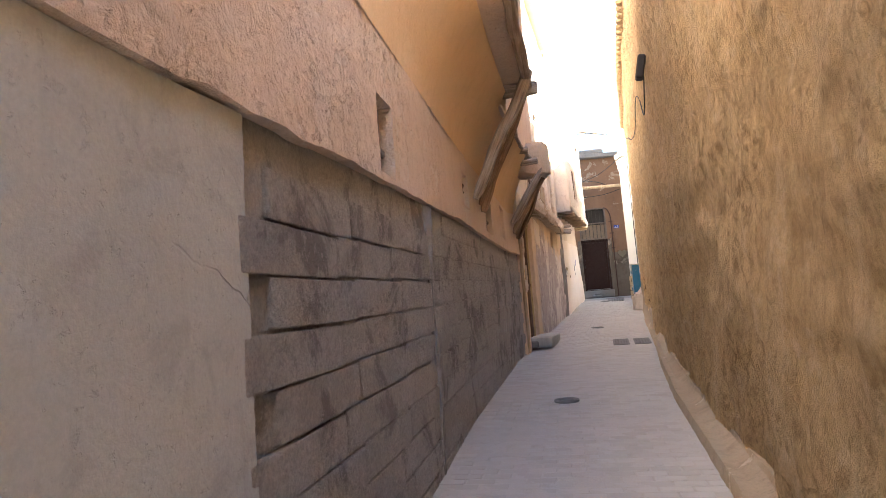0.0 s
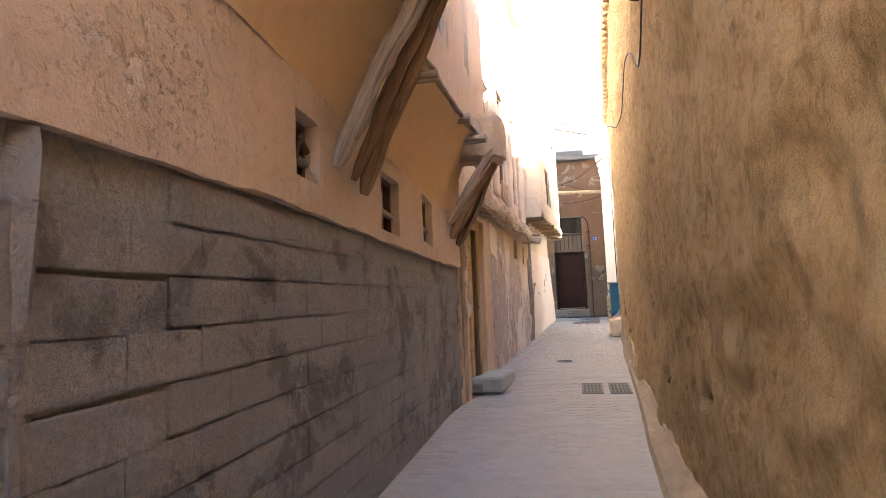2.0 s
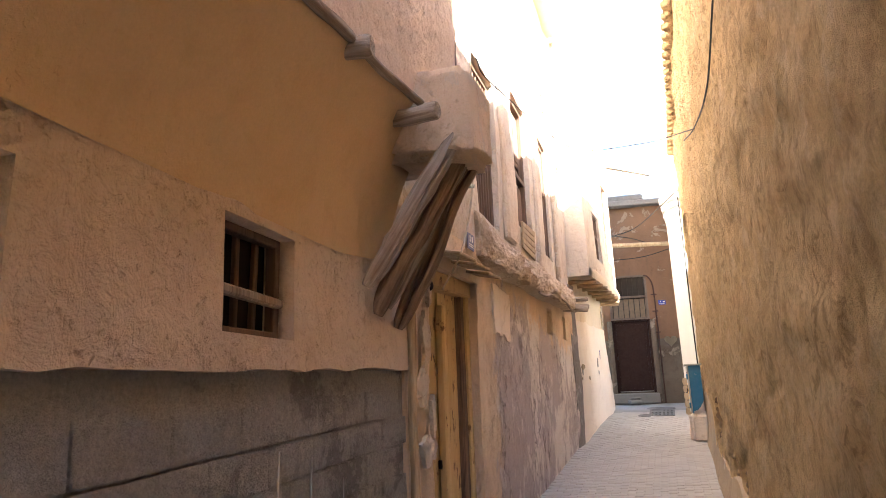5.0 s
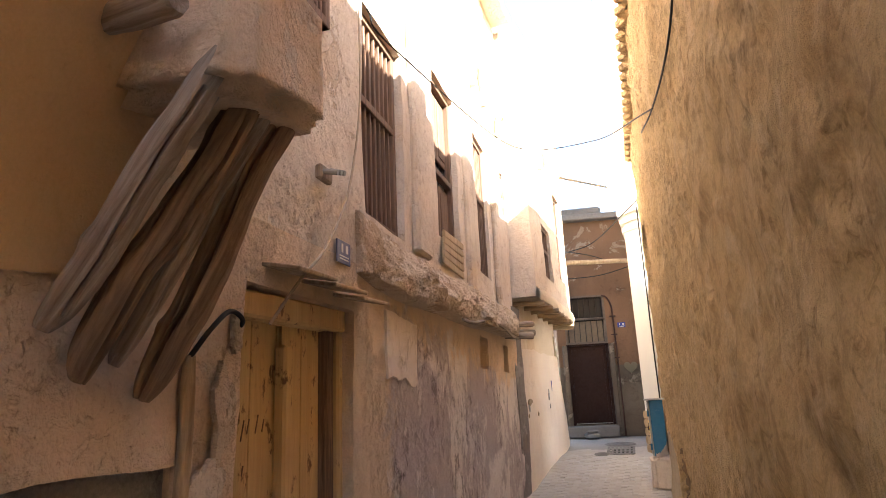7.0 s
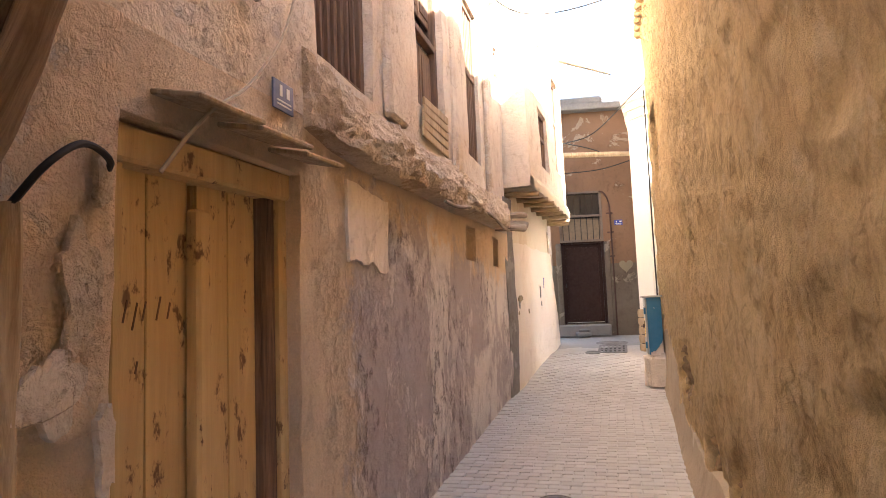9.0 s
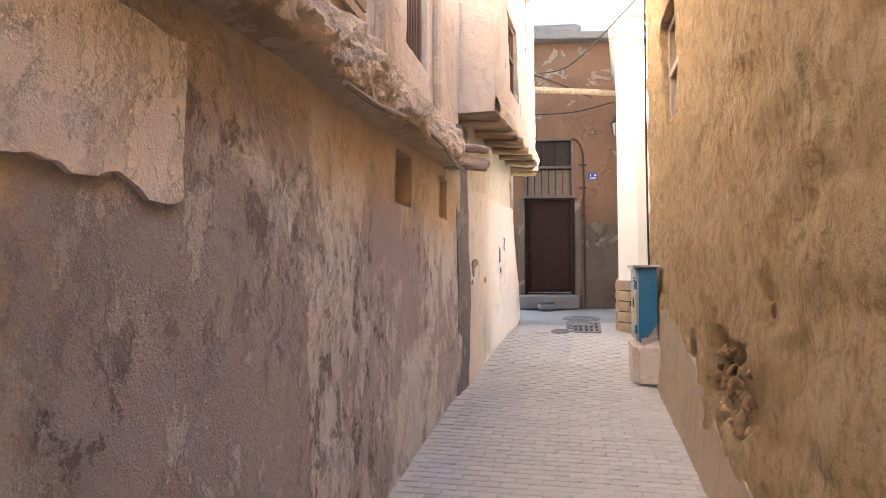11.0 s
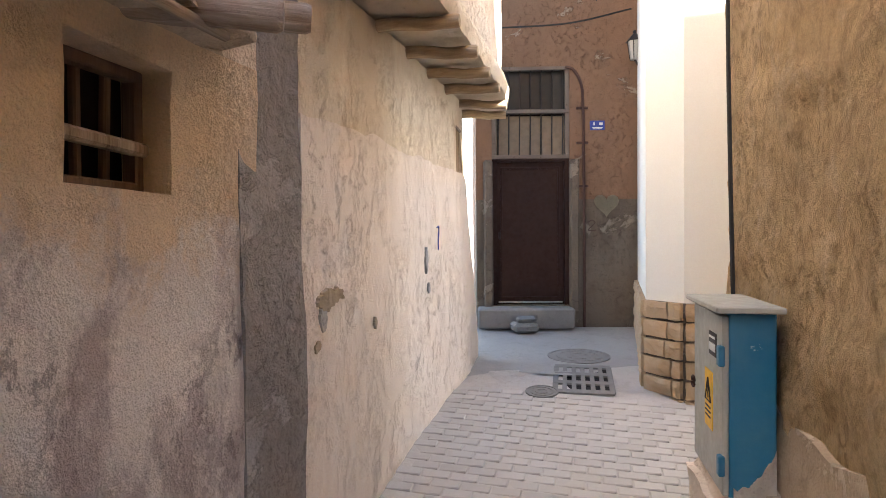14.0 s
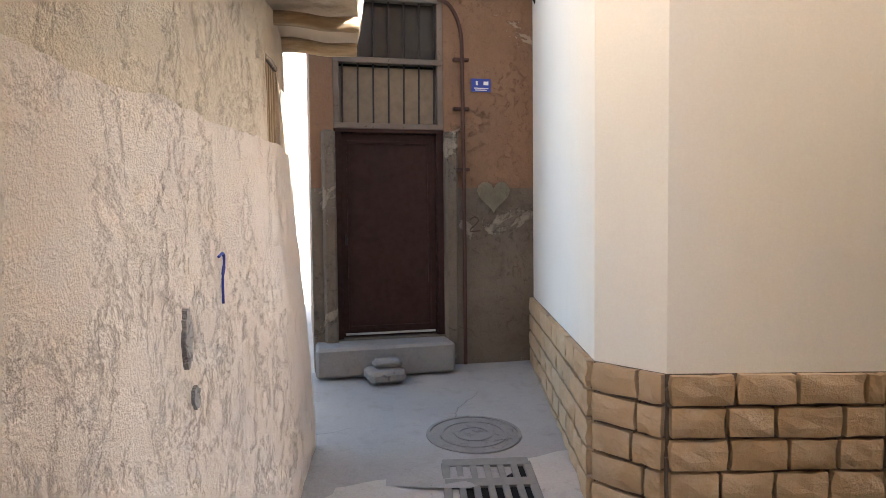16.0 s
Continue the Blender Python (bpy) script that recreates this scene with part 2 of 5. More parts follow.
PALE = plaster("pale_weathered_gypsum", (0.71, 0.62, 0.52), (0.64, 0.52, 0.41), (0.40, 0.30, 0.215), 0.5, 0.45, (0.56, 0.44, 0.33), 0.60, 0.006, 0.04, 0.9, 0.0, 0.9, 0.3, 0.012)
RUBBLE = plaster("broken_mud_ledge", (0.72, 0.60, 0.47), (0.60, 0.47, 0.335), (0.30, 0.20, 0.125), 0.6, 0.2, (0.50, 0.37, 0.25), 0.57, 0.01, 0.08, 1.5, 0.05, 0.0, 0.5, 0.03)
TAN = plaster("tan_brown_render", (0.22, 0.13, 0.08), (0.18, 0.105, 0.063), (0.12, 0.075, 0.05), 0.3, 0.3, (0.32, 0.25, 0.19), 0.60, 0.004, 0.015, 0.9, 0.0, 0.0, 0.3)
TANGREY = plaster("grey_patched_render", (0.165, 0.137, 0.107), (0.13, 0.105, 0.08), (0.085, 0.063, 0.047), 0.5, 0.45, (0.26, 0.22, 0.175), 0.58, 0.004, 0.02, 0.9, 0.0, 0.9, 0.5)
APRON = plaster("dark_concrete_apron", (0.34, 0.325, 0.305), (0.28, 0.265, 0.25), (0.17, 0.16, 0.15), 0.4, 0.0, None, 0.6, 0.003, 0.008, 0.7, 0.0, 0.6)
COAT = plaster("smooth_grey_cement", (0.50, 0.50, 0.47), (0.40, 0.40, 0.375), (0.25, 0.245, 0.23), 0.5, 0.35, None, 0.6, 0.002, 0.006, 0.7, 0.0, 0.5)
WHITE = plaster("smooth_white_render", (0.73, 0.715, 0.665), (0.71, 0.69, 0.635), (0.6, 0.55, 0.48), 0.06, 0.1, None, 0.6, 0.0006, 0.002)
SEAM = plaster("dark_cement_seam", (0.29, 0.265, 0.25), (0.25, 0.225, 0.21), (0.15, 0.13, 0.12), 0.5, 0.4, (0.36, 0.33, 0.31), 0.6, 0.006, 0.04, 0.9, 0.0, 0.0, 0.3)
WHITEWASH = limewash("pinkish_white_coat", (0.86, 0.765, 0.68), (0.83, 0.725, 0.63), (0.62, 0.49, 0.39), None, None, 0.05, 0.022)
ORANGE = plaster("orange_pink_rough_render", (0.76, 0.60, 0.455), (0.70, 0.535, 0.385), (0.46, 0.315, 0.20), 0.4, 0.4, (0.68, 0.56, 0.45), 0.57, 0.01, 0.05, 0.9, 0.0, 0.8, 0.3, 0.012)
EARTH = plaster("lane_dust_screed", (0.48, 0.445, 0.405), (0.42, 0.385, 0.345), (0.28, 0.255, 0.23), 0.4, 0.0, None, 0.6, 0.004, 0.012)
PAVER = piecewise("clay_grey_pavers", (0.46, 0.43, 0.395), (0.385, 0.355, 0.32), (0.42, 0.39, 0.36), 0.003)
def cement_blocks(name):
    """Rendered cement blocks: damp-dark blotches and pale bloom that run across the joints, rough trowelled relief."""
    m, nt, b = material(name, 0.94)
    geo, info = nt.nodes.new("ShaderNodeNewGeometry"), nt.nodes.new("ShaderNodeObjectInfo")
    at = geo.outputs["Position"]
    c = mix(nt, info.outputs["Random"], (0.53, 0.49, 0.445), (0.47, 0.43, 0.39))
    c = mix(nt, ramp(nt, noise_at(nt, at, 1.5, 10, 0.68, 0.6), 0.515, 0.58, 0, 0.8), c, (0.235, 0.213, 0.197))
    c = mix(nt, ramp(nt, noise_at(nt, at, 2.6, 11, 0.72, 0.3), 0.535, 0.575, 0, 0.75), c, (0.57, 0.53, 0.485))
    lumps, grit = noise_at(nt, at, 7, 9, 0.70, 0.5), noise_at(nt, at, 55, 5, 0.75)
    chip = ramp(nt, noise_at(nt, at, 11, 10, 0.76, 0.2), 0.54, 0.57)
    some = ramp(nt, noise_at(nt, at, 0.9, 3, 0.5), 0.42, 0.56)
    both = nt.nodes.new("ShaderNodeMath")
    both.operation = "MULTIPLY"
    nt.links.new(chip, both.inputs[0])
    nt.links.new(some, both.inputs[1])
    c = mix(nt, ramp(nt, both.outputs[0], 0, 1, 0, 0.6), c, (0.60, 0.545, 0.49))
    c = mix(nt, ramp(nt, grit, 0.38, 0.66, 0, 0.45), c, (0.20, 0.185, 0.17))
    nt.links.new(c, b.inputs["Base Color"])
    bump(nt, b, [(lumps, 0.12), (both.outputs[0], 0.02), (grit, 0.014)])
    return m


BLOCK = cement_blocks("grey_cement_blocks")
STONE = piecewise("tan_rough_stone", (0.44, 0.32, 0.20), (0.36, 0.25, 0.145), (0.49, 0.39, 0.28), 0.010)
LOG = timber("weathered_grey_timber", (0.50, 0.43, 0.36), (0.20, 0.145, 0.105), (1, 1, 0.05), 30, 0.88, 0.012)
LOGBROWN = timber("brown_split_timber", (0.37, 0.26, 0.175), (0.14, 0.088, 0.055), (1, 1, 0.05), 28, 0.88, 0.014)
POLE = timber("pale_pole_timber", (0.56, 0.44, 0.30), (0.28, 0.195, 0.115), (1, 1, 0.1), 22, 0.85, 0.01)
BROWNWOOD = timber("brown_window_timber", (0.20, 0.125, 0.085), (0.09, 0.055, 0.038))
BLUEWOOD = painted("faded_blue_paint", (0.40, 0.46, 0.50), (0.32, 0.26, 0.2), 0.75, 0, 0.6, 0.5)
YELLOWDOOR = timber("ochre_door_boards", (0.60, 0.43, 0.22), (0.45, 0.31, 0.15), (1, 1, 0.07), 14, 0.75, 0.006, (0.17, 0.10, 0.055))
JAMB = timber("dark_jamb_timber", (0.27, 0.17, 0.11), (0.06, 0.036, 0.026))
DOORBROWN = painted("dark_brown_door_paint", (0.022, 0.007, 0.004), (0.040, 0.015, 0.009), 0.6, 0, 0.72, 0.3)
GREYFRAME = painted("grey_brown_frame_paint", (0.15, 0.12, 0.095), (0.08, 0.055, 0.04), 0.6, 0, 0.62, 0.5)
PANELTAN = plain("dusty_panel", (0.19, 0.145, 0.10), 0.7)
BLUEMETAL = painted("blue_cabinet_paint", (0.018, 0.13, 0.235), (0.30, 0.36, 0.40), 0.42, 0.0, 0.66, 0.12)
GREYMETAL = painted("grey_cabinet_paint", (0.33, 0.33, 0.30), (0.22, 0.21, 0.19), 0.5, 0.0, 0.72, 0.3)
IRON = plain("dark_iron", (0.035, 0.03, 0.028), 0.6, 0.3)
RUST = plain("rusty_pipe", (0.075, 0.038, 0.03), 0.7, 0.2)
CASTIRON = plain("grey_cast_iron", (0.20, 0.19, 0.175), 0.8, 0.0)
# near-black colour standing in for shade inside rooms and drains
BLACK = plain("unlit_hollow_black", (0.012, 0.01, 0.009), 0.95)
CABLE = plain("black_cable", (0.02, 0.019, 0.018), 0.6)
TANCABLE = plain("pale_cable", (0.42, 0.33, 0.24), 0.6)
SIGNBLUE = painted("blue_enamel", (0.03, 0.055, 0.30), (0.2, 0.2, 0.3), 0.35, 0, 0.75, 0.1)
SIGNFADED = painted("faded_blue_enamel", (0.16, 0.18, 0.30), (0.3, 0.28, 0.28), 0.5, 0, 0.66, 0.4)
SIGNWHITE = plain("white_lettering", (0.75, 0.75, 0.72), 0.6)
YELLOWLABEL = plain("yellow_sticker", (0.75, 0.45, 0.03), 0.5)
STEPSTONE = plaster("grey_step_cement", (0.25, 0.235, 0.22), (0.21, 0.195, 0.18), (0.13, 0.118, 0.105), 0.35, 0.1, None, 0.6, 0.004, 0.012, 0.9, 0.0, 0.0, 0.3)
SLATE = plain("grey_coping", (0.20, 0.185, 0.17), 0.85)
GLASS = plain("dusty_dark_glass", (0.03, 0.027, 0.025), 0.15)

# ---- plan ----
LEFT = [(-2.0, -5.8), (-0.61, 1.75), (0.21, 6.16), (0.68, 8.4), (1.12, 10.5), (1.77, 12.62), (2.2, 14.2), (2.91, 16.8), (3.47, 18.85), (3.86, 19.8), (4.90, 22.8), (5.02, 23.5)]
RIGHT = [(-0.15, -3.0), (0.9, 0.5), (1.8, 3.6), (2.45, 6.3), (3.05, 8.5), (3.75, 10.9), (4.2, 12.6), (4.7, 14.5), (5.16, 16.1), (5.6, 17.5), (6.2, 19.6), (6.5, 20.6)]
GROUND = [(-6, 0.0), (0, 0.16), (4, 0.34), (6, 0.45), (8, 0.53), (10, 0.6), (12, 0.7), (14, 0.86), (16, 0.96), (18, 1.04), (20, 1.22), (22, 1.5), (23, 1.62), (25.2, 1.7), (60, 1.9)]
UP = Vector((0, 0, 1))


def ground(y):
    return float(np.interp(y, [p[0] for p in GROUND], [p[1] for p in GROUND]))


def line(plan, y):
    xs, ys = [p[0] for p in plan], [p[1] for p in plan]
    x = float(np.interp(y, ys, xs))
    d = 0.6
    slope = (float(np.interp(y + d, ys, xs)) - float(np.interp(y - d, ys, xs))) / (min(y + d, ys[-1]) - max(y - d, ys[0]))
    return x, Vector((slope, 1, 0)).normalized()


def on_left(y, out, z):
    x, t = line(LEFT, y)
    return Vector((x + out * t.y, y - out * t.x, z))


def on_right(y, out, z):
    x, t = line(RIGHT, y)
    out += 0.06
    return Vector((x - out * t.y, y + out * t.x, z))


def frame_at(place, t):
    """Axes along the wall (x), up (z) and square to it (y: to the left of the way walked)."""
    s = UP.cross(t)
    return Matrix(((t.x, s.x, 0, place.x), (t.y, s.y, 0, place.y), (t.z, s.z, 1, place.z), (0, 0, 0, 1)))


def left_frame(y, out, z):
    return frame_at(on_left(y, out, z), line(LEFT, y)[1])


def right_frame(y, out, z):
    return frame_at(on_right(y, out, z), line(RIGHT, y)[1])


# ---- building helpers ----
def mesh_of(bm, name, mat, smooth=False):
    me = bpy.data.meshes.new(name)
    bmesh.ops.recalc_face_normals(bm, faces=bm.faces)
    bm.to_mesh(me)
    bm.free()
    me.materials.append(mat)
    if smooth:
        me.shade_smooth()
        me.set_sharp_from_angle(angle=radians(42))
    return me


def part(name, bm, mat, parent, label="", smooth=False):
    ob = new(name, mesh_of(bm, name, mat, smooth))
    ob.parent = parent
    if parent is not None:
        ob.matrix_parent_inverse = parent.matrix_basis.inverted()
    if label:
        ob["label"] = label
    return ob


def thing(name, at, label, category, group="", kind=""):
    ob = new(name)
    ob.empty_display_size = 0.1
    ob.matrix_basis = at if isinstance(at, Matrix) else Matrix.Translation(at)
    return tagged(ob, label, category, group, kind)


def solid(name, bm, mat, label, category, group="", kind="", smooth=False):
    return tagged(new(name, mesh_of(bm, name, mat, smooth)), label, category, group, kind)


def block(bm, m, size, edge=0.008, rough=0.0):
    """A box with worn edges about the pose m."""
    got = bmesh.ops.create_cube(bm, size=1, matrix=m @ Matrix.Diagonal((*size, 1)))
    verts = got["verts"]
    if edge:
        edges = list({e for v in verts for e in v.link_edges})
        out = bmesh.ops.bevel(bm, geom=edges, offset=min(edge, min(size) * 0.4), segments=1, affect="EDGES", profile=0.6)
        verts = list({v for f in out["faces"] for v in f.verts} | {v for v in verts if v.is_valid})
    if rough:
        for v in verts:
            v.co += noise.noise_vector(v.co * 7) * rough
    return verts


def boxes(*items, edge=0.006, rough=0.0):
    bm = bmesh.new()
    for m, size in items:
        block(bm, m, size, edge, rough)
    return bm


def shift(m, x=0, y=0, z=0, rx=0, ry=0, rz=0):
    return m @ pose(x, y, z, rx, ry, rz)


def log(bm, a, b, r0, r1, seed=0, sides=14, rings=16, lumps=0.16, bend=0.03, taper=False):
    """A crooked, tapering pole from a to b, split along the grain."""
    a, b = Vector(a), Vector(b)
    d = (b - a).normalized()
    u = d.orthogonal().normalized()
    w = d.cross(u)
    hoops = []
    for i in range(rings + 1):
        k = i / rings
        c = a.lerp(b, k) + (u * noise.noise((seed, k * 2.2, 3)) + w * noise.noise((seed, k * 2.2, 9))) * bend * math.sin(math.pi * min(1, k * 1.1 + 0.05))
        r = r0 + (r1 - r0) * k
        hoop = []
        for j in range(sides):
            g = 2 * math.pi * j / sides
            rr = r * (1 + lumps * noise.noise((math.cos(g) * 1.3 + seed, math.sin(g) * 1.3, k * 2.5)) + lumps * 0.6 * noise.noise((math.cos(g) * 4 + seed, math.sin(g) * 4, k * 1.2)))
            if i == rings:
                rr *= 0.86
            rr *= min(1.0, 0.72 + k * 3.0) if taper else (0.86 if i == 0 else 1)
            hoop.append(bm.verts.new(c + (u * math.cos(g) + w * math.sin(g)) * rr))
        hoops.append(hoop)
    for p, q in zip(hoops, hoops[1:]):
        for j in range(sides):
            bm.faces.new((p[j], p[(j + 1) % sides], q[(j + 1) % sides], q[j]))
    bm.faces.new(hoops[0][::-1])
    bm.faces.new(hoops[-1])


def tube(bm, points, r, sides=6):
    pts = [Vector(p) for p in points]
    hoops = []
    for i, p in enumerate(pts):
        d = (pts[min(i + 1, len(pts) - 1)] - pts[max(i - 1, 0)]).normalized()
        u = d.orthogonal().normalized() if abs(d.z) > 0.95 else d.cross(UP).normalized()
        w = d.cross(u)
        hoops.append([bm.verts.new(p + (u * math.cos(2 * math.pi * j / sides) + w * math.sin(2 * math.pi * j / sides)) * r) for j in range(sides)])
    for p, q in zip(hoops, hoops[1:]):
        for j in range(sides):
            bm.faces.new((p[j], p[(j + 1) % sides], q[(j + 1) % sides], q[j]))
    bm.faces.new(hoops[0][::-1])
    bm.faces.new(hoops[-1])


def curve_points(points, n=8):
    """A smooth run through a few places."""
    p = [Vector(q) for q in points]
    p = [p[0] * 2 - p[1]] + p + [p[-1] * 2 - p[-2]]
    out = []
    for i in range(1, len(p) - 2):
        for k in range(n):
            t = k / n
            out.append(0.5 * ((2 * p[i]) + (p[i + 1] - p[i - 1]) * t + (2 * p[i - 1] - 5 * p[i] + 4 * p[i + 1] - p[i + 2]) * t * t + (3 * p[i] - p[i - 1] - 3 * p[i + 1] + p[i + 2]) * t ** 3))
    return out + [p[-2]]


def steps(lo, hi, step, keep=()):
    """Grid lines from lo to hi that meet every value in keep."""
    marks = sorted({lo, hi, *[k for k in keep if lo < k < hi]})
    out = []
    for a, b in zip(marks, marks[1:]):
        n = max(1, round((b - a) / step))
        out += [a + (b - a) * i / n for i in range(n)]
    return out + [hi]


def wall_sheet(place, y0, y1, z0, z1, step, holes=(), depth=0.3, back=0.45, rough=0.02, seed=0.0, top=None, bottom=None):
    """A wall face over a grid, uneven as hand-laid render, with openings (y0, y1, z0, z1) that go in to depth, and a back.
    place(y, out, z) gives the world; top and bottom, if given, are functions of y."""
    ys = steps(y0, y1, step, [v for h in holes for v in h[:2]])
    zs = steps(0, 1, step / max(0.2, z1 - z0), [(v - z0) / (z1 - z0) for h in holes for v in h[2:]])
    lo = bottom or (lambda y: z0)
    hi = top or (lambda y: z1)
    bm = bmesh.new()

    def height(y, k):
        z = z0 + (z1 - z0) * k
        if k <= 0:
            return lo(y)
        if k >= 1:
            return hi(y)
        return min(max(z, lo(y)), hi(y)) if (top or bottom) else z

    def bulge(y, z):
        return rough * (noise.noise((y * 0.7 + seed, z * 0.7, seed)) * 1.6 + noise.noise((y * 2.3, z * 2.3 + seed, 4)) * 0.7 + noise.noise((y * 7, z * 7, seed)) * 0.35)

    grid = {}
    for i, y in enumerate(ys):
        for j, k in enumerate(zs):
            z = height(y, k)
            grid[i, j] = bm.verts.new(place(y, bulge(y, z), z))

    def inside(i, j):
        y, z = (ys[i] + ys[i + 1]) / 2, z0 + (z1 - z0) * (zs[j] + zs[j + 1]) / 2
        return any(h[0] < y < h[1] and h[2] < z < h[3] for h in holes)

    gone = {(i, j) for i in range(len(ys) - 1) for j in range(len(zs) - 1) if inside(i, j)}
    inner = {}

    def deep(i, j):
        if (i, j) not in inner:
            inner[i, j] = bm.verts.new(place(ys[i], -depth, height(ys[i], zs[j])))
        return inner[i, j]

    for i in range(len(ys) - 1):
        for j in range(len(zs) - 1):
            if (i, j) not in gone:
                bm.faces.new((grid[i, j], grid[i + 1, j], grid[i + 1, j + 1], grid[i, j + 1]))
                continue
            for (a, b), nb in ((((i, j), (i + 1, j)), (i, j - 1)), (((i, j + 1), (i + 1, j + 1)), (i, j + 1)), (((i, j), (i, j + 1)), (i - 1, j)), (((i + 1, j), (i + 1, j + 1)), (i + 1, j))):
                if nb not in gone and 0 <= nb[1] < len(zs) - 1:
                    bm.faces.new((grid[a], grid[b], deep(*b), deep(*a)))
    # back and rim
    n, mz = len(ys) - 1, len(zs) - 1
    rear = {}
    for i in range(n + 1):
        for j in (0, mz):
            rear[i, j] = bm.verts.new(place(ys[i], -back, height(ys[i], zs[j])))
    for i in range(n):
        bm.faces.new((rear[i, 0], rear[i, mz], rear[i + 1, mz], rear[i + 1, 0]))
        if (i, mz - 1) not in gone:
            bm.faces.new((grid[i, mz], grid[i + 1, mz], rear[i + 1, mz], rear[i, mz]))
        if (i, 0) not in gone:
            bm.faces.new((grid[i, 0], rear[i, 0], rear[i + 1, 0], grid[i + 1, 0]))
    for i in (0, n):
        bm.faces.new([grid[i, j] for j in range(mz + 1)] + [rear[i, mz], rear[i, 0]])
    for v in [v for v in bm.verts if not v.link_faces]:
        bm.verts.remove(v)
    return bm


def structure(name, bm, mat, label, category, smooth=True):
    return solid(name, bm, mat, label, category, kind="structure", smooth=smooth)


# ---- ground ----
bm = bmesh.new()
ys = [-60, -30, -12, -6] + [i * 0.5 for i in range(-11, 60)] + [32, 40, 60, 120]
xs = [-60, -25, -10, -5] + [i * 0.5 for i in range(-9, 22)] + [14, 25, 60]
grid = [[bm.verts.new((x, y, ground(y) - 0.03 + 0.006 * noise.noise((x, y, 0)))) for x in xs] for y in ys]
for a, b in zip(grid, grid[1:]):
    for i in range(len(xs) - 1):
        bm.faces.new((a[i], a[i + 1], b[i + 1], b[i]))
lane = structure("ground", bm, EARTH, "dusty grey screeded lane floor", "ground")

# ---- house on the side of the grey wall: lower wall ----
GREYTOP = lambda y: float(np.interp(y, [-6, 1.2, 3.1, 6, 8, 11.2], [1.95, 2.06, 2.18, 2.33, 2.36, 2.42]))
LOWWIN = [(3.27, 3.56, 2.23, 2.67), (6.14, 6.47, 2.50, 2.86), (7.82, 8.35, 2.45, 2.93), (9.24, 9.82, 2.53, 3.02)]
DOOR_Y = (11.66, 12.90)
wall_west = structure("wall_west", wall_sheet(lambda y, o, z: on_left(y, o - 0.012, z), -5.8, 11.25, -0.1, 2.6, 0.12, (), 0.2, 0.42, 0.002, 2.0, GREYTOP), BLOCK,
                      "grey cement-rendered lower wall with stains", "wall")
wall_plaster = structure("wall_west_upper", wall_sheet(lambda y, o, z: on_left(y, o + 0.035, z), -5.8, 11.25, 2.0, 4.6, 0.12, LOWWIN, 0.22, 0.42, 0.014, 5.0, None, lambda y: GREYTOP(y) + 0.02 * noise.noise((y * 2, 0, 0)) + 0.02 * noise.noise((y * 9, 0, 4))), PINK,
                         "pinkish cream rendered wall with hairline cracks", "wall")
structure("cement_coat", wall_sheet(lambda y, o, z: on_left(y, o + 0.016, z), -5.8, 1.84, -0.1, 2.6, 0.1, (), 0.2, 0.04, 0.010, 2.0, lambda y: GREYTOP(y) - 0.004), COAT,
          "smooth grey cement coat over the wall", "wall")
# ---- wall with the ochre door and the worn lilac render ----
SLOTS = [(16.77, 17.22, 3.06, 3.47), (18.3, 18.78, 3.07, 3.49)]
UPWIN = [(13.12, 14.02, 4.05, 5.9), (15.12, 16.02, 4.4, 6.4), (17.1, 17.9, 4.4, 6.5), (19.0, 19.45, 5.7, 6.6)]
wall_lilac = structure("wall_west_lilac", wall_sheet(lambda y, o, z: on_left(y, o + 0.02, z), 11.25, 19.25, 0.5, 3.62, 0.11, [(*DOOR_Y, 0.4, 3.27)] + SLOTS, 0.28, 0.5, 0.022, 9.0), LILAC,
                       "lilac-grey lower wall with flaking render", "wall")
wall_pale = structure("wall_west_gypsum", wall_sheet(lambda y, o, z: on_left(y, o + 0.02, z), 10.9, 19.25, 3.62, 9.3, 0.14, UPWIN, 0.3, 0.5, 0.02, 12.0, lambda y: 9.55), PALE,
                      "pale weathered gypsum upper wall with tall windows", "wall")
strip = structure("wall_west_strip", wall_sheet(lambda y, o, z: on_left(y, o + 0.03, z), 19.14, 19.58, 0.9, 4.2, 0.05, (), 0.2, 0.5, 0.03, 3.0), SEAM,
                  "dark grey cement strip down the joint of two walls", "wall")
batter = lambda y, z: 0.14 * min(1, max(0, (y - 22.2) / 1.2)) * min(1, max(0, (4.0 - z) / 2.2))
wall_cream = structure("wall_west_cream", wall_sheet(lambda y, o, z: on_left(y, o + batter(y, z), z), 19.57, 23.5, 1.0, 4.3, 0.11, [(22.62, 22.92, 3.5, 4.02)], 0.12, 0.5, 0.02, 15.0), CREAM,
                       "cream rendered wall with stains near the ground", "wall")
EAVEWIN = [(20.15, 20.95, 4.85, 5.9), (21.7, 22.4, 5.1, 7.0)]
wall_jetty = structure("wall_west_jetty", wall_sheet(lambda y, o, z: on_left(y, o + 0.42, z), 19.3, 23.6, 4.36, 9.8, 0.14, EAVEWIN, 0.25, 0.6, 0.02, 18.0, lambda y: float(np.interp(y, [19, 22, 23.8], [9.6, 9.85, 10.0])) + 0.07 * noise.noise((y * 2.3, 0, 0))), PALE,
                       "whitish upper wall jutting over the lane", "wall")
jag = lambda y, k: 0.09 * noise.noise((y * 1.1, k, 0)) + 0.05 * noise.noise((y * 4.5, k, 2)) + 0.025 * noise.noise((y * 15, k, 4))
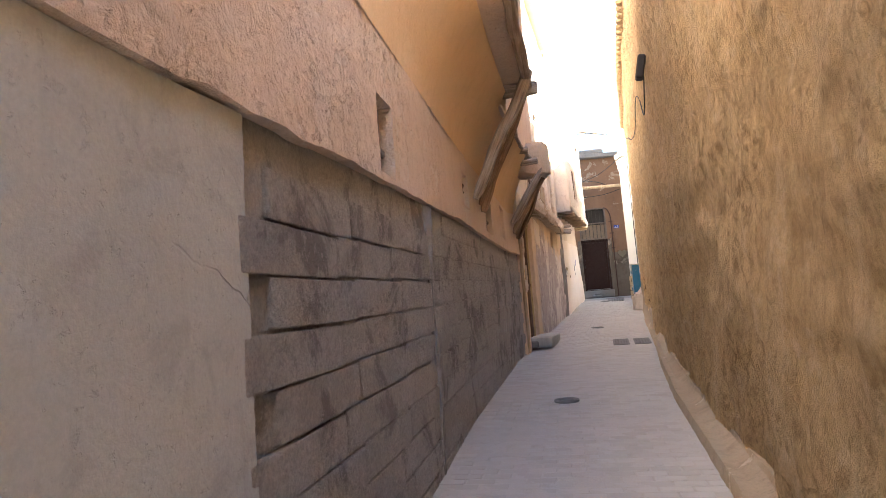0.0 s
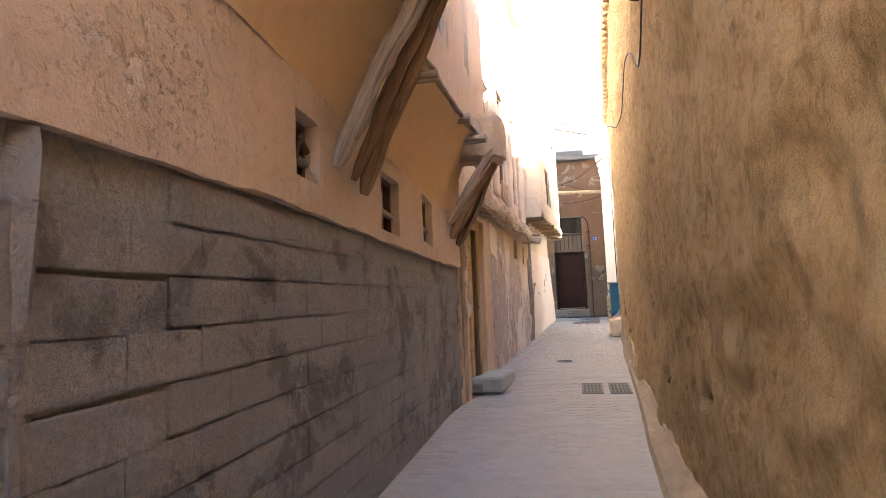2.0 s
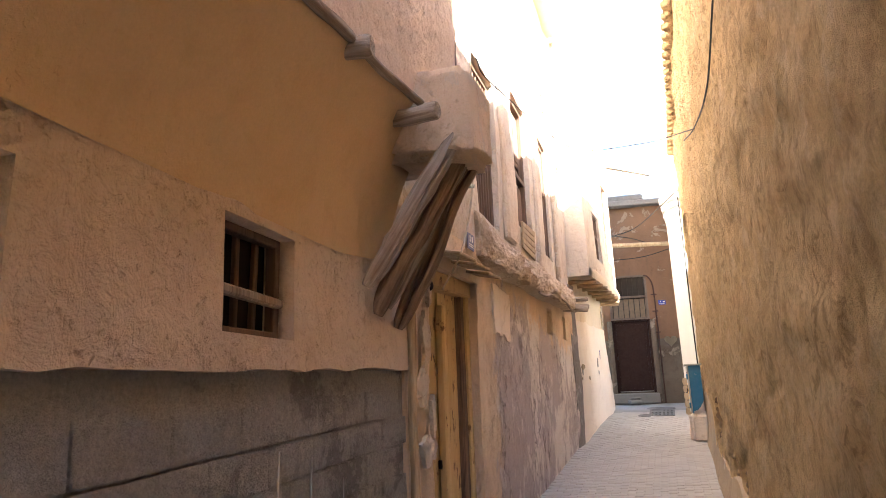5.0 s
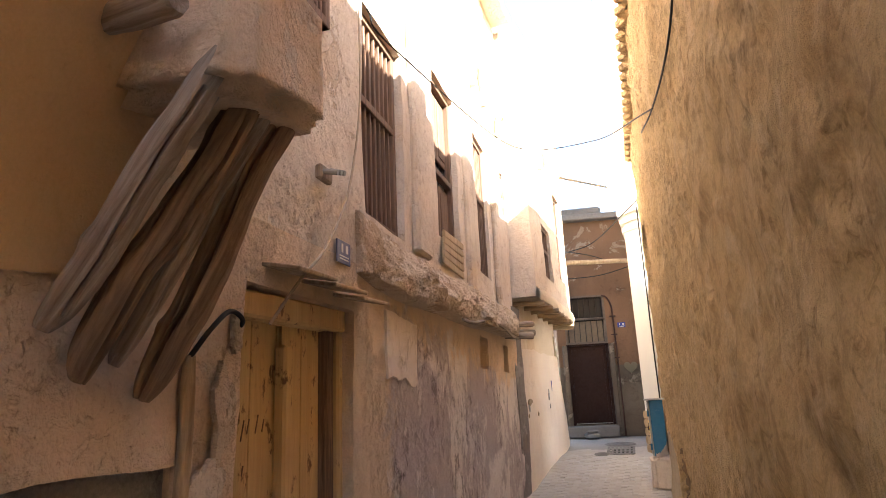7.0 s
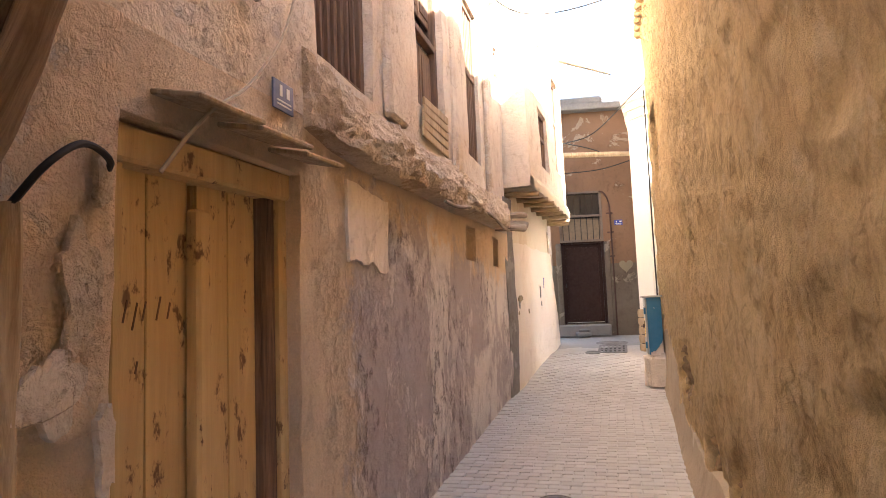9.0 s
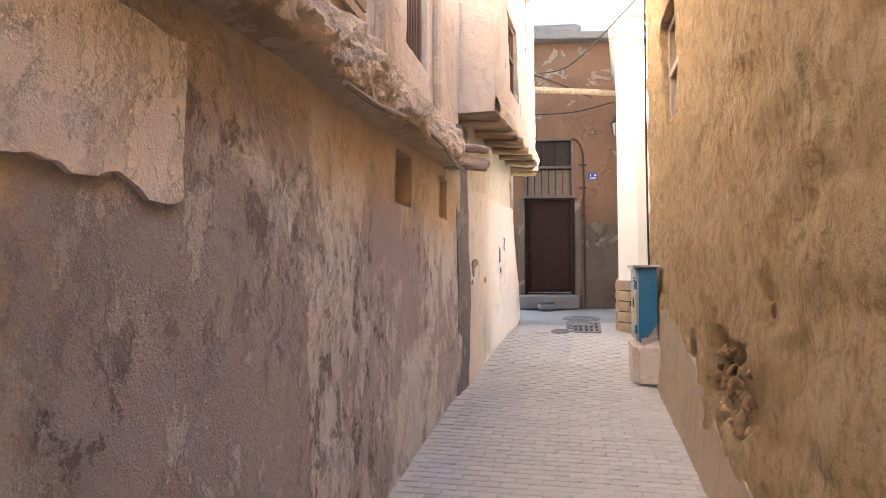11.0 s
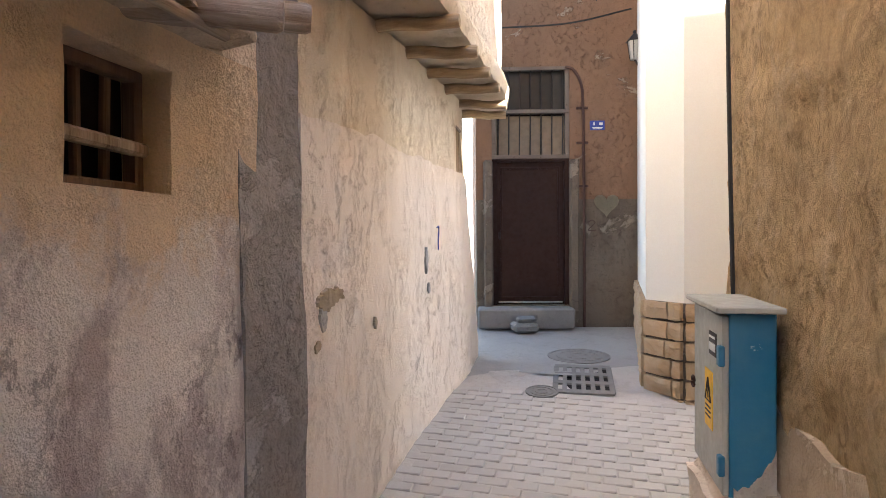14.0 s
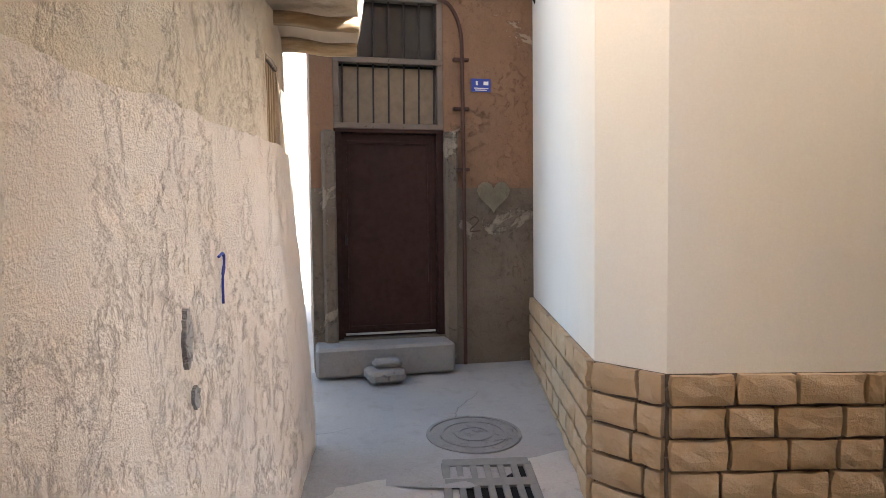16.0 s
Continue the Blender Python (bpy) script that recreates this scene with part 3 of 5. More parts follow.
structure("wall_west_coat", wall_sheet(lambda y, o, z: on_left(y, o + 0.014 + batter(y, z), z), 19.59, 23.45, 1.0, 3.8, 0.06, (), 0.2, 0.03, 0.02, 15.0, lambda y: 3.53 + 0.01 * (y - 19.7) + 0.5 * jag(y, 3)), WHITEWASH,
          "pinkish white coat on the lower wall", "wall")
structure("wall_west_pier", wall_sheet(lambda y, o, z: on_left(y, o + 0.034, z), 11.27, 11.66, 0.6, 3.6, 0.06, (), 0.2, 0.03, 0.03, 19.0), ORANGE, "rough orange-pink pier beside the door", "wall")
structure("wall_west_patch", wall_sheet(lambda y, o, z: on_left(y, o + 0.040, z), 13.5, 14.2, 2.6, 3.5, 0.04, (), 0.05, 0.03, 0.016, 9.0, lambda y: 3.36 + 0.6 * jag(y, 21), lambda y: 2.84 + 1.2 * jag(y, 12)), WHITEWASH, "whitish patch of render on the wall", "wall")
# ---- the mud wall facing it ----
RTOP = lambda y: float(np.interp(y, [2.5, 4.8], [5.0, 7.3])) + 0.06 * noise.noise((y * 0.9, 0, 5))
RWIN = [(17.85, 18.75, 4.1, 5.2)]
HOLES = [(16.0, 1.78, 0.62, 0.34, 1), (17.25, 1.75, 0.14, 0.26, 2), (13.4, 1.25, 0.15, 0.34, 3), (14.3, 1.3, 0.2, 0.22, 6), (17.75, 2.42, 0.12, 0.06, 4), (8.4, 1.15, 0.22, 0.07, 5), (6.3, 1.25, 0.2, 0.06, 7), (15.2, 2.3, 0.06, 0.05, 8), (10.6, 1.1, 0.1, 0.12, 9)]


def carved(y, z):
    """How far the render has broken away at a place on the mud wall, 0 to 1."""
    most = 0.0
    for hy, hz, wy, wz, seed in HOLES:
        if abs(y - hy) < 2 * wy and abs(z - hz) < 2 * wz:
            r = math.hypot((y - hy) / wy, (z - hz) / wz) + 0.55 * noise.noise((y * 4, z * 4, seed)) + 0.45 * noise.noise((y * 10, z * 10, seed))
            most = max(most, min(1, max(0, (1 - r) * 8)))
    return most


def mud_face(y, o, z):
    bump_out = 0.028 * noise.noise((y * 4, z * 4, 8)) + 0.018 * noise.noise((y * 11, z * 9, 3)) + 0.03 * noise.noise((y * 1.5, z * 1.2, 6))
    return on_right(y, o - 0.10 * carved(y, z) + bump_out * (o > -0.2), z)


wall_east = structure("wall_east", wall_sheet(mud_face, -3.0, 20.42, -0.1, 7.3, 0.06, RWIN, 0.25, 0.55, 0.035, 30.0, RTOP), MUD,
                      "tall ochre mud-straw wall with chipped render", "wall")
# ---- end of the lane ----
END_A, END_B = Vector((5.40, 25.27, 0)), Vector((7.62, 25.02, 0))
END_T = (END_B - END_A).normalized()


def on_end(s, out, z):
    """s metres along the far house from its free corner."""
    return END_A + END_T * s + Vector((END_T.y, -END_T.x, 0)) * out + Vector((0, 0, z))


def end_frame(s, out, z):
    return frame_at(on_end(s, out, z), END_T)


wall_end = structure("wall_north", wall_sheet(on_end, 0, 2.3, 3.45, 7.35, 0.12, [(0.22, 1.30, 3.45, 5.30)], 0.2, 0.6, 0.012, 40.0), TAN,
                     "tan brown rendered house wall", "wall")
wall_end_low = structure("wall_north_lower", wall_sheet(lambda s, o, z: on_end(s, o + 0.012, z), 0, 2.3, 1.4, 3.45, 0.12, [(0.22, 1.30, 1.98, 3.45)], 0.2, 0.6, 0.014, 41.0), TANGREY,
                         "grey patched lower house wall", "wall")

# white house round the corner
WH = [Vector((7.62, 25.02, 0)), Vector((6.60, 22.28, 0)), Vector((6.78, 21.88, 0)), Vector((7.85, 21.52, 0)), Vector((14.0, 19.4, 0))]


def prism(bm, plan, z0, z1, depth):
    """A wall of that thickness along the plan; its face on the left of the way from first to last."""
    n = len(plan)
    outs = []
    for i in range(n):
        a, b = plan[max(i - 1, 0)], plan[min(i + 1, n - 1)]
        d = (b - a).normalized()
        outs.append(plan[i] + Vector((-d.y, d.x, 0)) * depth)
    v = [[bm.verts.new(p + UP * z) for p in row] for z in (z0, z1) for row in (plan, outs)]
    f0, b0, f1, b1 = v
    for i in range(n - 1):
        bm.faces.new((f0[i], f0[i + 1], f1[i + 1], f1[i]))
        bm.faces.new((b0[i + 1], b0[i], b1[i], b1[i + 1]))
        bm.faces.new((f1[i], f1[i + 1], b1[i + 1], b1[i]))
        bm.faces.new((f0[i + 1], f0[i], b0[i], b0[i + 1]))
    bm.faces.new((f0[0], f1[0], b1[0], b0[0]))
    bm.faces.new((f0[-1], b0[-1], b1[-1], f1[-1]))
    return bm


wall_white = structure("wall_white", prism(bmesh.new(), WH, 2.33, 13.2, 0.5), WHITE, "smooth white rendered house wall", "wall", smooth=False)
# closing walls; the south one is out of sight, added and set back for bounced light
bm = bmesh.new()
block(bm, pose(-1.4, -16, 2.0), (24, 0.4, 5), 0)
structure("unseen_wall_south", bm, MUD, "unseen mud wall added behind, set back to let light in", "wall", smooth=False)
bm = bmesh.new()
block(bm, pose(5.0, 38, 5.0), (14, 0.5, 8.0), 0.01)
structure("wall_far", bm, WHITE, "bright sunlit white wall beyond the side lane", "wall", smooth=False)
# unseen house mass added behind the mud wall, up to a flat roof, to block sun
body = [on_right(y, -1.0, 0) for y in (4.9, 8.5, 12.6, 16.1)] + [Vector((6.95, 20.38, 0))]
bm = bmesh.new()
foot = [bm.verts.new((p.x, p.y, -0.1)) for p in body] + [bm.verts.new((14.5, 18.0, -0.1)), bm.verts.new((13, 3.5, -0.1))]
lid = [bm.verts.new((v.co.x, v.co.y, 7.3)) for v in foot]
for i in range(len(foot)):
    j = (i + 1) % len(foot)
    bm.faces.new((foot[i], foot[j], lid[j], lid[i]))
bm.faces.new(lid)
structure("sun_block_east", bm, MUD, "unseen flat-roofed house mass, added to block the sun", "roof", smooth=False)
# the same added behind the other houses, against light leaking in
bm = bmesh.new()
row = [on_left(y, -0.5, 0) for y in (-5.8, 1.75, 6.2, 10.5, 14.2, 18.85, 22.8)]
foot = [bm.verts.new((p.x, p.y, -0.1)) for p in row] + [bm.verts.new((-6, 26, -0.1)), bm.verts.new((-12, -4, -0.1))]
lid = [bm.verts.new((v.co.x, v.co.y, 8.6)) for v in foot]
for i in range(len(foot)):
    j = (i + 1) % len(foot)
    bm.faces.new((foot[j], foot[i], lid[i], lid[j]))
bm.faces.new(lid)
structure("light_block_west", bm, PALE, "flat-roofed mass added behind the houses to stop stray light", "roof", smooth=False)
bm = bmesh.new()
rows = [[bm.verts.new(on_left(y, o, z)) for o, z in ((-0.6, 9.58), (0.36, 9.58), (0.38, 9.70), (-0.6, 9.74))] for y in steps(11.0, 19.22, 0.4)]
for a, b in zip(rows, rows[1:]):
    for i in range(4):
        bm.faces.new((a[i], b[i], b[(i + 1) % 4], a[(i + 1) % 4]))
bm.faces.new(rows[0])
bm.faces.new(rows[-1])
structure("roof_slab", bm, CREAM, "thin roof slab jutting over the tall facade", "roof", smooth=False)
bm = bmesh.new()
block(bm, frame_at(on_end(1.15, -1.9, 4.3), END_T), (2.28, 2.5, 6.0), 0)
structure("roof_north", bm, TAN, "flat roof and body of the tan house", "roof", smooth=False)

# ---- cove and jetties over the grey wall ----
bm = bmesh.new()
ys = steps(2.6, 10.95, 0.15)
rows = []
for y in ys:
    reach = float(np.interp(y, [2.6, 4.6, 6.9, 7.3, 10.2, 10.95], [0.02, 0.44, 0.46, 0.40, 0.40, 0.34]))
    top = float(np.interp(y, [-6, 7, 8, 10.7, 11], [3.84, 3.84, 3.74, 4.05, 4.05]))
    low = 3.06 if y < 10.3 else 3.06 + 0.1 * (y - 10.3)
    rows.append([bm.verts.new(on_left(y, 0.042 + reach * k ** 1.55 + 0.006 * noise.noise((y * 2, k * 3, 0)), low + (top - low) * k)) for k in [i / 9 for i in range(10)]])
for a, b in zip(rows, rows[1:]):
    for i in range(9):
        bm.faces.new((a[i], b[i], b[i + 1], a[i + 1]))
structure("cove", bm, COVE, "smooth ochre cove under the jutting storey", "wall")
jetty_a = structure("wall_jetty_south", wall_sheet(lambda y, o, z: on_left(y, o + 0.74, z), 4.7, 6.95, 3.92, 8.4, 0.25, (), 0.2, 0.68, 0.015, 50.0), PINK, "rendered upper wall jutting on timber", "wall")
JETWIN = [(8.2, 8.98, 4.36, 5.75), (10.08, 10.5, 4.68, 6.1)]
jetty_b = structure("wall_jetty_middle", wall_sheet(lambda y, o, z: on_left(y, o + 0.42, z), 6.9, 11.4, 3.72, 8.8, 0.14, JETWIN, 0.14, 0.6, 0.015, 55.0, None, lambda y: float(np.interp(y, [6.9, 8, 10.7, 11.4], [3.72, 3.76, 4.06, 4.1]))), PINK, "pinkish cream upper wall with shuttered windows", "wall")


def logs_thing(name, spec, mat, label, category, group=""):
    for i, (a, b, r0, r1) in enumerate(spec):
        bm = bmesh.new()
        a, b = Vector(a), Vector(b)
        log(bm, (0, 0, 0), (0, 0, (b - a).length), r0, r1, i * 3.7 + len(spec) + r0 * 10, 22, 26, 0.4 if "strut" in name else 0.16, 0.035 * (b - a).length, "strut" in name)
        ob = solid(name, bm, mat, label, category, group, smooth=True)
        ob.matrix_basis = Matrix.Translation(a) @ (b - a).to_track_quat("Z", "Y").to_matrix().to_4x4()


def gnarled(a, b, r, flat, mat, seed, label, name, group):
    """A weathered split log from a up to b: oval, crooked and knotty, with deep cracks along it and a worn, blunt foot."""
    a, b = Vector(a), Vector(b)
    long = (b - a).length
    bm = bmesh.new()
    rnd = random.Random(seed)
    cracks = [(rnd.uniform(0, 6.28), rnd.uniform(-0.5, 0.5), rnd.uniform(0.35, 0.6), rnd.uniform(-0.1, 0.3), rnd.uniform(0.7, 1.1)) for _ in range(6)]
    knots = [(rnd.uniform(0, 6.28), rnd.uniform(0.15, 0.85), rnd.uniform(0.12, 0.28)) for _ in range(4)]
    hoops = []
    for i in range(49):
        k = i / 48
        cx = 0.04 * long * noise.noise((seed, k * 1.9, 3)) + 0.010 * noise.noise((seed, k * 7, 3))
        cy = 0.04 * long * noise.noise((seed, k * 1.9, 9)) + 0.010 * noise.noise((seed, k * 7, 9))
        foot = 1 - math.exp(-k * 16) * 0.55
        ring = []
        for n in range(48):
            g = 2 * math.pi * n / 48
            rr = r * foot * (1 + 0.12 * noise.noise((math.cos(g) + seed, math.sin(g), k * 3)) + 0.05 * noise.noise((math.cos(g) * 3 + seed, math.sin(g) * 3, k * 2)))
            for at, twist, cut, k0, k1 in cracks:
                d = (g - at - twist * k + math.pi) % (2 * math.pi) - math.pi
                if k0 < k < k1:
                    rr *= 1 - cut * math.exp(-(d / 0.10) ** 2)
            for at, kk, up in knots:
                d = (g - at + math.pi) % (2 * math.pi) - math.pi
                rr *= 1 + up * math.exp(-(d / 0.5) ** 2 - ((k - kk) / 0.035) ** 2)
            ring.append(bm.verts.new((cx + rr * math.cos(g), cy + rr * flat * math.sin(g), long * k + 0.03 * r * noise.noise((g, seed, 1)) * (i == 0))))
        hoops.append(ring)
    for p, q in zip(hoops, hoops[1:]):
        for n in range(48):
            bm.faces.new((p[n], p[(n + 1) % 48], q[(n + 1) % 48], q[n]))
    bm.faces.new(hoops[0][::-1])
    bm.faces.new(hoops[-1])
    ob = solid(name, bm, mat, label, "strut", group, smooth=True)
    ob.matrix_basis = Matrix.Translation(a) @ (b - a).to_track_quat("Z", "Y").to_matrix().to_4x4()


# timbers under the first jetty
for k, (a, b, r, flat, mat, words) in enumerate((
        ((0.397, 6.565, 2.64), (1.048, 6.431, 3.97), 0.064, 0.95, LOG, "pale grey weathered log strut with a blunt foot"),
        ((0.465, 6.89, 2.63), (1.058, 6.766, 3.97), 0.046, 0.9, LOGBROWN, "thin brown split strut under the jetty"),
        ((0.49, 6.99, 2.95), (1.06, 6.86, 3.97), 0.032, 0.8, LOG, "thin pale split strut between two others"),
        ((0.51, 7.104, 2.58), (1.083, 6.984, 3.97), 0.068, 0.95, LOGBROWN, "thick dark weathered strut with a knotty foot"))):
    gnarled(a, b, r, flat, mat, 3 + k * 4, words, "timber_strut", "struts under the jetty")
logs_thing("timber_beam", [((0.2, 6.86, 3.92), (1.12, 6.72, 3.86), 0.085, 0.08), ((0.25, 7.02, 3.98), (1.22, 6.86, 3.92), 0.07, 0.075)], LOG, "weathered round beam end carrying the jetty", "beam", "beams under the jetty")
logs_thing("edge_log", [(on_left(y0, 0.74, 3.92), on_left(y1, 0.74, 3.9), 0.06, 0.055) for y0, y1 in ((4.6, 5.9), (5.8, 6.9))], LOG, "weathered log along the jetty's lower edge", "beam", "edge logs")
logs_thing("edge_log", [(on_left(7.55, 0.43, 3.72), on_left(8.6, 0.45, 3.79), 0.028, 0.025), (on_left(8.6, 0.45, 3.79), on_left(9.6, 0.44, 3.92), 0.026, 0.028), (on_left(9.6, 0.44, 3.92), on_left(10.7, 0.45, 4.05), 0.028, 0.024)], LOG, "thin weathered branch under the upper wall", "beam", "edge logs")
logs_thing("log_end", [(on_left(7.78, 0.1, 3.64), on_left(7.80, 0.52, 3.64), 0.045, 0.05), (on_left(9.62, 0.1, 3.9), on_left(9.66, 0.52, 3.9), 0.05, 0.055), (on_left(10.6, 0.2, 4.0), on_left(10.65, 0.5, 4.0), 0.05, 0.05)], LOG, "weathered log end poking from the upper wall", "beam", "log ends")
# mud-clad bracket with its struts
bm = bmesh.new()
m = frame_at(on_left(10.93, 0.37, 3.99), line(LEFT, 10.8)[1])
bmesh.ops.create_cube(bm, size=1, matrix=m @ Matrix.Diagonal((0.66, 0.76, 0.60, 1)))
bmesh.ops.subdivide_edges(bm, edges=bm.edges[:], cuts=5, use_grid_fill=True)
bmesh.ops.bevel(bm, geom=[e for e in bm.edges if e.calc_face_angle(0) > 1], offset=0.06, segments=2, affect="EDGES")
for v in bm.verts:
    v.co += noise.noise_vector(v.co * 2.5) * 0.03
    if v.co.z < 3.95:
        v.co.z += 0.15 * (v.co.y - 10.7)
solid("mud_bracket", bm, ORANGE, "mud-rendered bracket block jutting from the wall", "bracket", smooth=True).data.set_sharp_from_angle(angle=math.pi)
for k, (a, b, r, flat, mat, words) in enumerate((
        ((1.225, 10.562, 2.90), (1.806, 10.488, 3.800), 0.062, 1.0, LOG, "pale grey split log strut under the mud bracket"),
        ((1.270, 10.712, 2.74), (1.813, 10.688, 3.760), 0.072, 0.9, LOGBROWN, "brown weathered strut under the mud bracket"),
        ((1.315, 10.852, 2.80), (1.837, 10.813, 3.760), 0.052, 0.9, LOG, "thin weathered strut under the mud bracket"),
        ((1.355, 10.996, 2.68), (1.887, 10.938, 3.780), 0.086, 0.8, LOGBROWN, "broad dark hollowed strut under the mud bracket"))):
    gnarled(a, b, r, flat, mat, 31 + k * 5, words, "bracket_strut", "struts under the bracket")
logs_thing("bracket_beam", [(on_left(10.52, 0.1, 3.90), on_left(10.46, 0.62, 3.90), 0.05, 0.055)], LOG, "round weathered beam under the mud bracket", "beam")


# ---- windows ----
def slab(name, parent, mat, items, label="", edge=0.006, rough=0.0):
    return part(name, boxes(*items, edge=edge, rough=rough), mat, parent, label)


def window_low(y0, y1, z0, z1, frame, mat=BROWNWOOD, deep=0.14):
    """Small deep-set window with a wooden frame, a rail and upright bars."""
    w, h = y1 - y0, z1 - z0
    m = frame((y0 + y1) / 2, 0.03, (z0 + z1) / 2)
    t = thing("window", m, "small deep-set window with a worn wooden frame", "window", "small windows", "structure")
    # black sheet behind the opening: the room's shade put into colour
    slab("shade_sheet", t, BLACK, [(shift(m, 0, deep + 0.07, 0), (w * 1.0, 0.02, h))], edge=0)
    for x in (-w / 2 + 0.02, w / 2 - 0.02):
        slab("frame_post", t, mat, [(shift(m, x, deep, 0), (0.04, 0.06, h))])
    for z in (-h / 2 + 0.02, h / 2 - 0.02):
        slab("frame_rail", t, mat, [(shift(m, 0, deep - 0.003, z), (w, 0.055, 0.04))])
    slab("middle_rail", t, LOG, [(shift(m, 0, deep - 0.03, -h * 0.12, 0, 2), (w, 0.05, 0.045))], "pale weathered rail", 0.01)
    for k in range(3):
        slab("bar", t, mat, [(shift(m, (k - 1) * w * 0.26, deep + 0.03, 0, 0, (k - 1) * 2), (0.03, 0.03, h * 0.96))])
    return t


for k, h in enumerate(LOWWIN):
    window_low(*h, left_frame, BROWNWOOD, 0.10 if k < 3 else 0.1)
window_low(*SLOTS[1], left_frame, BROWNWOOD, 0.15)
bm = boxes((shift(left_frame(17.0, 0.02, 3.265), 0, 0.2, 0), (0.44, 0.05, 0.4)), edge=0.004)
solid("blocked_niche", bm, COVE, "blocked-up niche rendered in ochre", "niche", kind="structure")
# coil of rope-like rag in the second small window
bm = bmesh.new()
m = left_frame(6.33, -0.02, 2.68)
tube(bm, [(m @ Vector((0.07 * math.cos(a) * (1 + 0.1 * math.sin(a * 3)), -0.02 + 0.02 * math.sin(a * 2), 0.075 * math.sin(a)))) for a in [i * 0.33 for i in range(13)]], 0.018, 8)
solid("cloth_coil", bm, BROWNWOOD, "coil of faded brown cloth in the window", "cloth", smooth=True)


def window_tall(y0, y1, z0, z1, out, kind, frame=left_frame, mat=BROWNWOOD):
    """Tall wooden window. kind: bars, shutters or louvres."""
    w, h = y1 - y0, z1 - z0
    m = frame((y0 + y1) / 2, out, (z0 + z1) / 2)
    words = {"bars": "tall brown wooden window with upright bars", "shutters": "tall window with closed wooden shutters", "louvres": "louvred shutter window in a faded blue frame", "light": "window with pale wooden glazing bars"}[kind]
    t = thing("window", m, words, "window", "", "structure")
    dp = 0.10
    # flat black backing paints the unlit room behind the frame
    slab("shade_sheet", t, BLACK, [(shift(m, 0, dp + 0.13, 0), (w, 0.02, h))], edge=0)
    fm = BLUEWOOD if kind == "louvres" else mat
    for x in (-w / 2 + 0.035, w / 2 - 0.035):
        slab("frame_post", t, fm, [(shift(m, x, dp, 0), (0.07, 0.09, h))])
    for z in (-h / 2 + 0.035, h / 2 - 0.035, h * (0.06 if kind != "shutters" else -0.08)):
        slab("frame_rail", t, fm, [(shift(m, 0, dp - 0.004, z), (w, 0.085, 0.07))])
    if kind in ("bars", "light"):
        n = 7 if kind == "bars" else 4
        for k in range(n):
            slab("bar", t, mat, [(shift(m, (k - (n - 1) / 2) * (w - 0.14) / n, dp - 0.01, 0, 0, 0.5 * math.sin(k * 5)), (0.028, 0.03, h * 0.97))], edge=0.004)
        for x in (-w / 4 + 0.02, w / 4 - 0.02):
            slab("inner_shutter", t, mat, [(shift(m, x, dp + 0.08, 0), (w / 2 - 0.06, 0.03, h * 0.95))])
    if kind == "shutters":
        for x in (-w / 4 + 0.015, w / 4 - 0.015):
            for z, hh in ((h * 0.24, h * 0.42), (-h * 0.28, h * 0.32)):
                sh = slab("shutter", t, mat, [(shift(m, x, dp + 0.03, z), (w / 2 - 0.05, 0.03, hh))])
                slab("panel", sh, mat, [(shift(m, x, dp + 0.012, z), (w / 2 - 0.17, 0.016, hh - 0.16))], edge=0.004)
    if kind == "louvres":
        for x in (-w / 4 + 0.015, w / 4 - 0.015):
            sh = slab("shutter", t, fm, [(shift(m, x + s * (w / 4 - 0.05), dp + 0.02, 0), (0.04, 0.035, h * 0.93)) for s in (-1, 1)])
            n = int(h / 0.055)
            for k in range(n):
                slab("slat", sh, BROWNWOOD, [(shift(m, x, dp + 0.03, -h * 0.45 + 0.9 * h * k / n, 38), (w / 2 - 0.12, 0.05, 0.01))], edge=0)
    return t


for h, k in zip(UPWIN, ("bars", "shutters", "bars", "bars")):
    window_tall(*h, 0.02, k)
for h in JETWIN:
    window_tall(*h, 0.42, "louvres")
for h in EAVEWIN:
    window_tall(*h, 0.42, "light", left_frame, BROWNWOOD)
window_tall(12.0, 12.5, 5.2, 6.6, 0.12, "bars")
m = left_frame(15.57, 0.03, 4.28)
t = thing("patch_boards", m, "pale old boards nailed below the window", "boards")
for k in range(5):
    slab("board", t, POLE, [(shift(m, 0.01 * k, -0.02, -0.16 + 0.085 * k, 0, 1.5 - k), (0.86, 0.03, 0.075))], rough=0.006)
for y, z in ((17.5, 7.25), (19.25, 7.2), (20.6, 7.0)):
    bm = bmesh.new()
    m = left_frame(y, 0.07 if y < 19.3 else 0.46, z)
    pts = [m @ Vector((0.36 * math.cos(a), 0, 0.55 * math.sin(a))) for a in [math.pi * i / 14 for i in range(15)]]
    tube(bm, pts, 0.055, 6)
    solid("arch_moulding", bm, PALE, "pale gypsum arch moulding over a window", "moulding", "arch mouldings", smooth=True)
# worn pilasters between the tall windows
for y, w in ((14.42, 0.42), (16.5, 0.5), (18.3, 0.34)):
    bm = bmesh.new()
    block(bm, left_frame(y, 0.05, 5.3), (w, 0.09, 2.6), 0.03)
    bmesh.ops.subdivide_edges(bm, edges=bm.edges[:], cuts=3, use_grid_fill=True)
    for v in bm.verts:
        v.co += noise.noise_vector(v.co * 3) * 0.02
    solid("pilaster", bm, PALE, "worn gypsum pilaster between tall windows", "pilaster", "pilasters", "structure", True)

